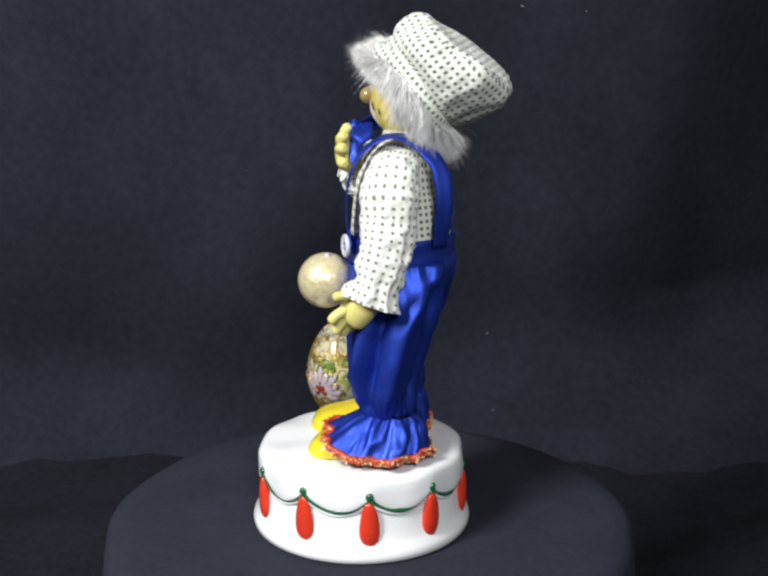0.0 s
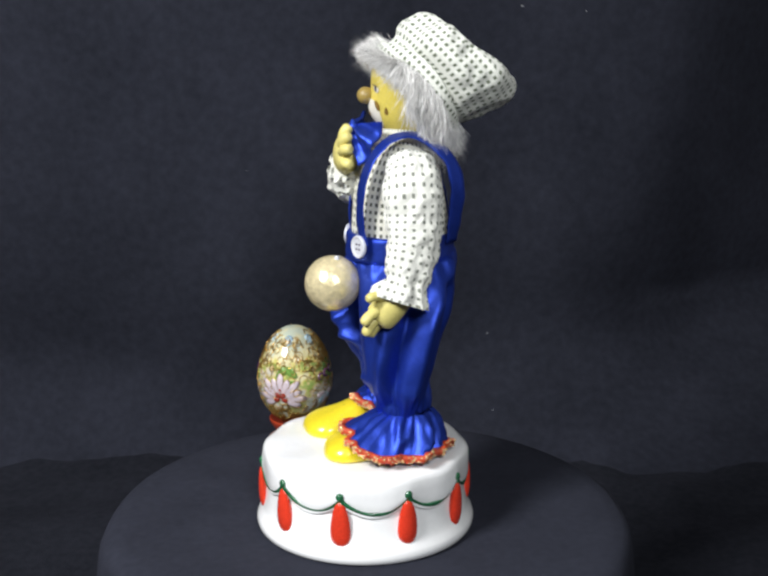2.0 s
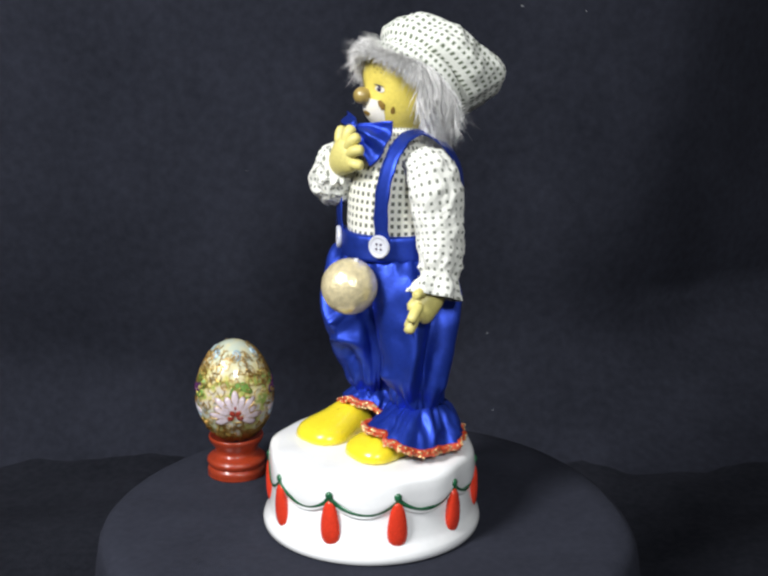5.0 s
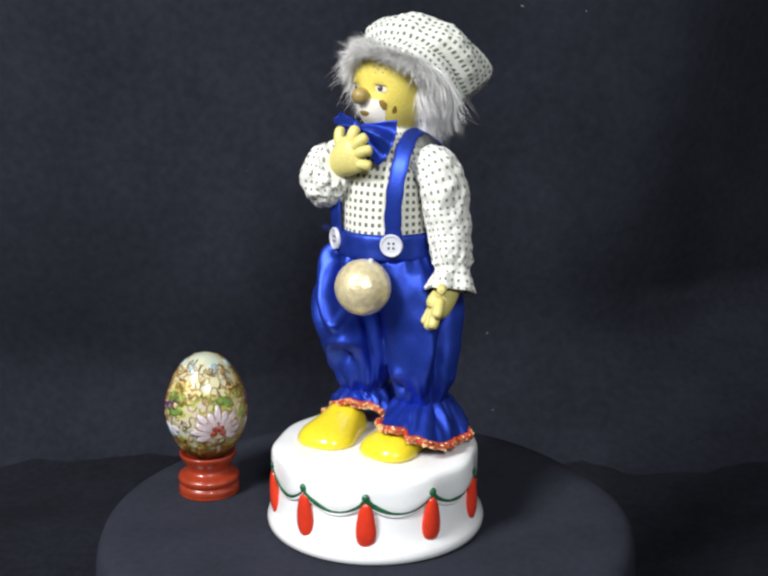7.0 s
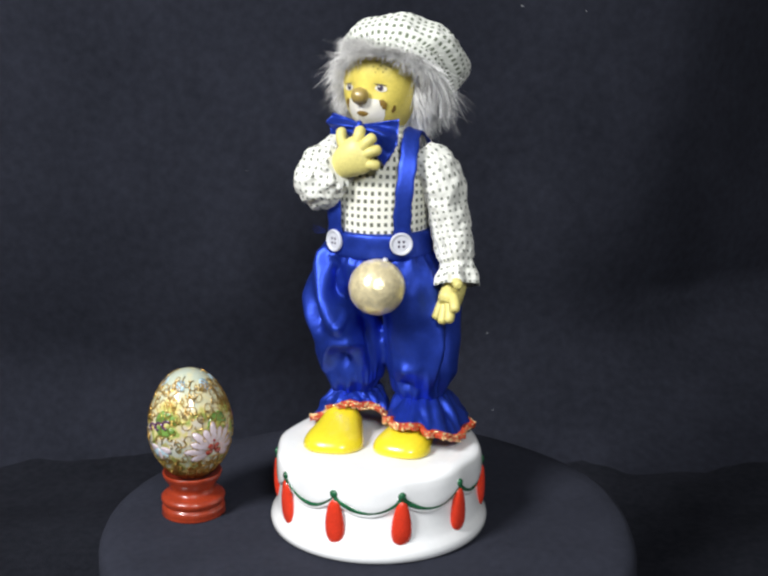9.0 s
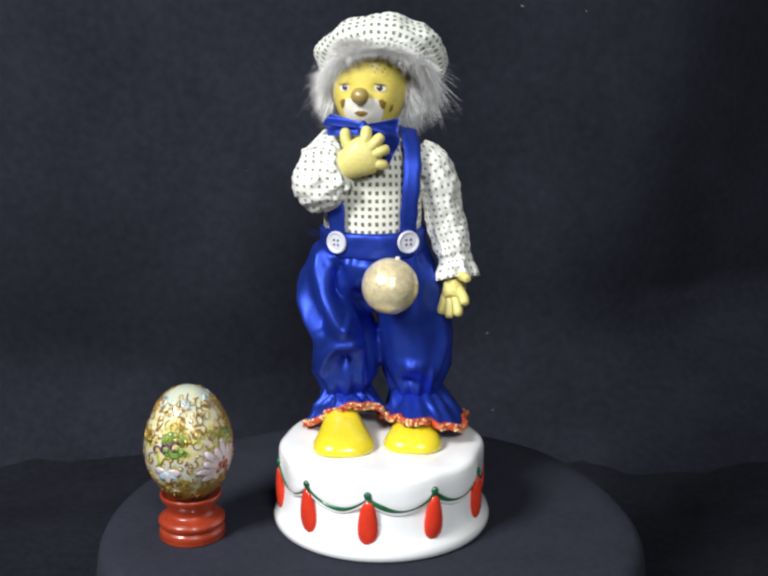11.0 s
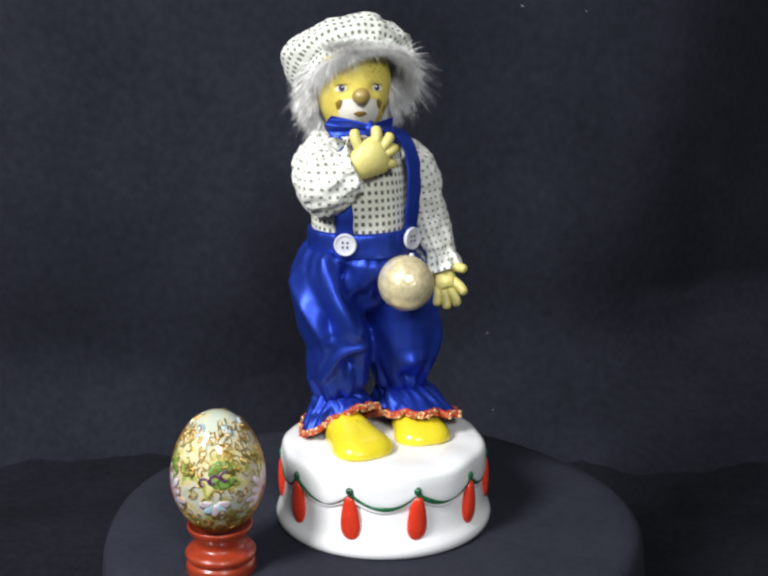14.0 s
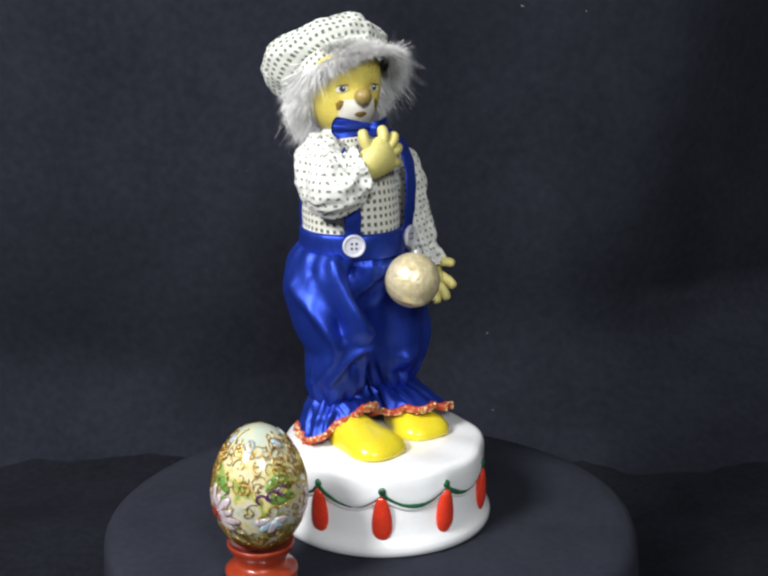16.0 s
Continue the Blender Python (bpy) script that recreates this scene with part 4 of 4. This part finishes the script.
# ---- the glittering ball held against the dungarees ----
def ball_material():
    m = mat("champagne_foil", (0.78, 0.67, 0.40), rough=0.3, metal=0.35, spread=0.35, scale=260, bump=0.7, bump_scale=230, coat=0.3)
    return m


def build_ball():
    root = new("glitter_ball")
    bm = bmesh.new()
    ball_into(bm, Matrix.Diagonal((0.0154, 0.0154, 0.0154, 1)), 0, 48, 32, lambda c: c * (1 + 0.012 * nz(c, 5.0)))
    part("sphere", bm, ball_material(), root)
    bm = bmesh.new()
    tube(bm, [(0.004, 0.002, 0.0140, 0.0016, 0.0016), (0.0041, 0.002, 0.0160, 0.0012, 0.0012)], (1, 0, 0), seg=10, per=3)
    part("stem", bm, M_BUTTON, root, "pale stub of the hanging loop")
    return tagged(root, "champagne gold glittering foil ball against the blue dungarees", "ball")


ball = build_ball()


# ---- the egg and its stand ----
EGG_PROFILE = [(0.0, 0.0), (0.0055, 0.0010), (0.0115, 0.0042), (0.0170, 0.0095), (0.0212, 0.0165), (0.0236, 0.0240), (0.0243, 0.0305), (0.0238, 0.0370), (0.0222, 0.0440), (0.0194, 0.0510), (0.0155, 0.0575), (0.0108, 0.0625), (0.0055, 0.0655), (0.0, 0.0665)]
EGG_FINE = spline(EGG_PROFILE, 5)


def egg_at(az, z, lift=0.0):
    r = float(np.interp(z, [q[1] for q in EGG_FINE], [q[0] for q in EGG_FINE]))
    dr = float(np.interp(z + 0.0008, [q[1] for q in EGG_FINE], [q[0] for q in EGG_FINE])) - r
    n = Vector((1, 0, -dr / 0.0008)).normalized()
    rr, zz = r + n.x * lift, z + n.z * lift
    return Vector((rr * math.cos(az), rr * math.sin(az), zz))


def enamel():
    m = mat("enamel", (0.62, 0.56, 0.33), rough=0.18, spread=0.1, scale=200, bump=0.0, coat=0.6)
    nt = m.node_tree
    b = nt.nodes["Principled BSDF"]
    co = nt.nodes.new("ShaderNodeTexCoord")
    ns = nt.nodes.new("ShaderNodeTexNoise")
    ns.inputs["Scale"].default_value, ns.inputs["Detail"].default_value = 110, 3
    nt.links.new(co.outputs["Object"], ns.inputs["Vector"])
    sep = nt.nodes.new("ShaderNodeSeparateXYZ")
    nt.links.new(co.outputs["Object"], sep.inputs[0])
    ramp_in = nt.nodes.new("ShaderNodeMath")
    ramp_in.operation = "MULTIPLY_ADD"
    ramp_in.inputs[1].default_value = 1 / 0.0665
    nt.links.new(sep.outputs[2], ramp_in.inputs[0])
    shift = nt.nodes.new("ShaderNodeMapRange")
    shift.inputs["From Min"].default_value, shift.inputs["From Max"].default_value = 0.3, 0.7
    shift.inputs["To Min"].default_value, shift.inputs["To Max"].default_value = -0.20, 0.20
    nt.links.new(ns.outputs["Fac"], shift.inputs["Value"])
    nt.links.new(shift.outputs[0], ramp_in.inputs[2])
    cr = nt.nodes.new("ShaderNodeValToRGB")
    e = cr.color_ramp.elements
    e[0].position, e[0].color = 0.0, (0.20, 0.16, 0.035, 1)
    e[1].position, e[1].color = 1.0, (0.50, 0.55, 0.44, 1)
    for pos, col in ((0.14, (0.22, 0.22, 0.055, 1)), (0.24, (0.42, 0.38, 0.16, 1)), (0.33, (0.46, 0.50, 0.42, 1)), (0.42, (0.56, 0.50, 0.40, 1)), (0.50, (0.58, 0.50, 0.20, 1)), (0.56, (0.22, 0.33, 0.07, 1)), (0.64, (0.58, 0.52, 0.16, 1)), (0.74, (0.68, 0.62, 0.36, 1)), (0.88, (0.60, 0.58, 0.38, 1))):
        e.new(pos).color = col
    nt.links.new(ramp_in.outputs[0], cr.inputs[0])
    nt.links.new(cr.outputs[0], b.inputs["Base Color"])
    return m


def surface_patch(az, z, outline, lift):
    """A thin plate on the egg. outline: metres along the girth and up, round the place az, z."""
    bm = bmesh.new()
    r0 = math.hypot(*egg_at(az, z).xy)
    n = len(outline)
    hub = bm.verts.new(egg_at(az, z, lift * 1.3))
    cx, cz = sum(p[0] for p in outline) / n, sum(p[1] for p in outline) / n
    hub.co = egg_at(az + cx / r0, z + cz, lift * 1.3)
    rings = [[bm.verts.new(egg_at(az + (cx + (p[0] - cx) * s) / r0, z + cz + (p[1] - cz) * s, h)) for p in outline] for s, h in ((0.55, lift * 1.2), (1.0, lift), (1.0, -0.0006))]
    for k in range(n):
        k2 = (k + 1) % n
        bm.faces.new((hub, rings[0][k], rings[0][k2]))
        for a, b in zip(rings, rings[1:]):
            bm.faces.new((a[k], b[k], b[k2], a[k2]))
    return bm


def petal_shape(length, width, turn, start=0.0):
    out = []
    for k in range(14):
        t = 2 * math.pi * k / 14
        u = (1 - math.cos(t)) / 2
        w = math.sin(t) * width * (0.55 + 0.45 * u)
        l = start + u * length
        out.append((l * math.cos(turn) - w * math.sin(turn), l * math.sin(turn) + w * math.cos(turn)))
    return out


M_ENAMEL = enamel()
M_PINK = mat("pink_enamel", (0.58, 0.49, 0.52), rough=0.18, spread=0.25, scale=260, bump=0.0, coat=0.5)
M_PLUM = mat("plum_enamel", (0.10, 0.025, 0.10), rough=0.2, spread=0.3, scale=260, bump=0.0, coat=0.5)
M_RUST = mat("rust_enamel", (0.28, 0.035, 0.02), rough=0.2, spread=0.3, scale=260, bump=0.0, coat=0.5)
M_LEAF = mat("leaf_enamel", (0.15, 0.27, 0.055), rough=0.18, spread=0.4, scale=240, bump=0.0, coat=0.5)
M_SKY = mat("blue_enamel", (0.42, 0.58, 0.66), rough=0.18, spread=0.25, scale=240, bump=0.0, coat=0.5)


def build_egg():
    root = new("enamel_egg")
    part("shell", turned([tuple(q) for q in EGG_FINE], 72), M_ENAMEL, root, "gold and pale enamel shell")
    rnd = random.Random(21)
    wires = bmesh.new()

    def wire(pts, r=0.00033):
        tube(wires, [(*egg_at(a, z, 0.0003), r, r) for a, z in pts], (0.31, 0.2, 0.93), seg=6, per=2)

    for spot, kind in ((-128, 0), (152, 1), (-48, 1), (72, 0)):
        az = radians(spot)
        zc = 0.0235 if kind == 0 else 0.0255
        r0 = math.hypot(*egg_at(az, zc).xy)
        if kind == 0:
            for k in range(11):
                turn = radians(-20 + 22 * k)
                shape = petal_shape(0.0122 + 0.0028 * (k % 2), 0.0028, turn, 0.0022)
                part("petal", surface_patch(az, zc, shape, 0.0004), M_PINK, root)
                wire([(az + p[0] / r0, zc + p[1]) for p in shape + shape[:1]], 0.00022)
            for k in range(4):
                part("flower_heart", surface_patch(az, zc, petal_shape(0.0044, 0.0019, radians(-15 + 70 * k), 0.0006), 0.0006), M_RUST, root)
            part("flower_bud", surface_patch(az, zc + 0.0052, petal_shape(0.0018, 0.0010, radians(90)), 0.0006), M_RUST, root)
        else:
            for k in range(5):
                part("petal", surface_patch(az, zc, petal_shape(0.0075, 0.0026, radians(-60 - 30 * (k - 2) * 1.3 - 30), 0.001), 0.0004), M_SKY if k % 2 else M_PINK, root)
            for k in range(3):
                cx = (k - 1) * 0.0056
                pts = []
                for i in range(9):
                    t = i / 8 * 4.6 + 0.4 * k
                    rr = 0.0033 * (1 - 0.08 * i)
                    pts.append((az + (cx + rr * math.cos(t)) / r0, zc + 0.0105 + 0.0014 * k + rr * math.sin(t)))
                bm = bmesh.new()
                tube(bm, [(*egg_at(a, z, 0.0005), 0.0006, 0.0006) for a, z in pts], (0.31, 0.2, 0.93), seg=8, per=3)
                part("scroll", bm, M_PLUM, root, "dark plum enamel scroll")
        for s in (-1, 1):
            for j in range(2):
                shape = petal_shape(0.0100, 0.0034, radians(90 + s * (50 + 55 * j)))
                part("leaf", surface_patch(az + s * 0.30 + radians(10), zc + 0.0145 - 0.003 * j, shape, 0.0002), M_LEAF, root)
    for k in range(6):
        part("cap_petal", surface_patch(radians(60 * k), 0.0600, petal_shape(0.0055, 0.0035, radians(90), -0.003), 0.0003), M_SKY, root)
    for k in range(780):
        az, z = rnd.uniform(0, 2 * math.pi), rnd.choice((rnd.uniform(0.003, 0.016), rnd.uniform(0.003, 0.018), rnd.uniform(0.003, 0.063), rnd.uniform(0.040, 0.061)))
        r0 = max(0.006, math.hypot(*egg_at(az, z).xy))
        size, spin, start = (rnd.uniform(0.0007, 0.0014) if z < 0.017 else rnd.uniform(0.0009, 0.0018) if rnd.random() < 0.45 else rnd.uniform(0.0022, 0.0034)), rnd.choice((-1, 1)), rnd.uniform(0, 6.3)
        pts = []
        for i in range(9):
            t = start + spin * i * 0.62
            rr = size * (1.2 - 0.11 * i)
            pts.append((az + rr * math.cos(t) / r0, min(0.0655, max(0.001, z + rr * math.sin(t)))))
        wire(pts, rnd.uniform(0.00020, 0.00036))
    tagged(part("gold_wire", wires, M_GOLD, root, "fine raised gold wire scrolls"), kind="stuff")
    return tagged(root, "cloisonne enamel egg with pink flowers and gold wire on a stand", "egg")


def build_stand():
    prof = [(0.0, 0.0), (0.0172, 0.0), (0.0182, 0.0010), (0.0186, 0.0028), (0.0182, 0.0048), (0.0172, 0.0057), (0.0174, 0.0061), (0.0186, 0.0080), (0.0186, 0.0098), (0.0170, 0.0112), (0.0138, 0.0124), (0.0126, 0.0138), (0.0130, 0.0158), (0.0148, 0.0182),
            (0.0164, 0.0204), (0.0172, 0.0222), (0.0173, 0.0234), (0.0164, 0.0238), (0.0135, 0.0215), (0.006, 0.0185), (0.0, 0.0180)]
    ob = mesh_object("egg_stand", turned([(q[0], q[1] * 1.09) for q in spline(prof, 2)], 64), M_STAND)
    return tagged(ob, "small turned red lacquered wooden egg stand", "egg stand")


egg_stand = build_stand()
egg = build_egg()


# ---- the turn of the table ----
def turn_at(t):
    s = t / 16
    return 151.155 * s + -26.064 * s ** 2 + 12.073 * s ** 3 + 0.811 * s ** 4


def motions():
    places = ((turntable, 0.0, 0.0, -0.002, 0.0), (base, -0.00505, -0.00612, -0.002, -101.04), (doll, -0.00505, -0.00612, 0.0464, -101.04), (egg_stand, -0.0175, 0.1032, -0.002, 0.0), (egg, -0.0175, 0.1032, 0.0200, 0.0))
    bx, by, bz = 0.0063, -0.0184, 0.1412
    c, s = math.cos(radians(-101.04)), math.sin(radians(-101.04))
    places += ((ball, -0.00505 + bx * c - by * s, -0.00612 + bx * s + by * c, bz, -101.04),)
    for thing, x, y, z, rz in places:
        rows = []
        for i in range(33):
            a = turn_at(i / 2)
            c, s = math.cos(radians(a)), math.sin(radians(a))
            rows.append((i / 2, pose(x * c - y * s, x * s + y * c, z, 0, 0, rz + a)))
        walk(thing, rows)


motions()
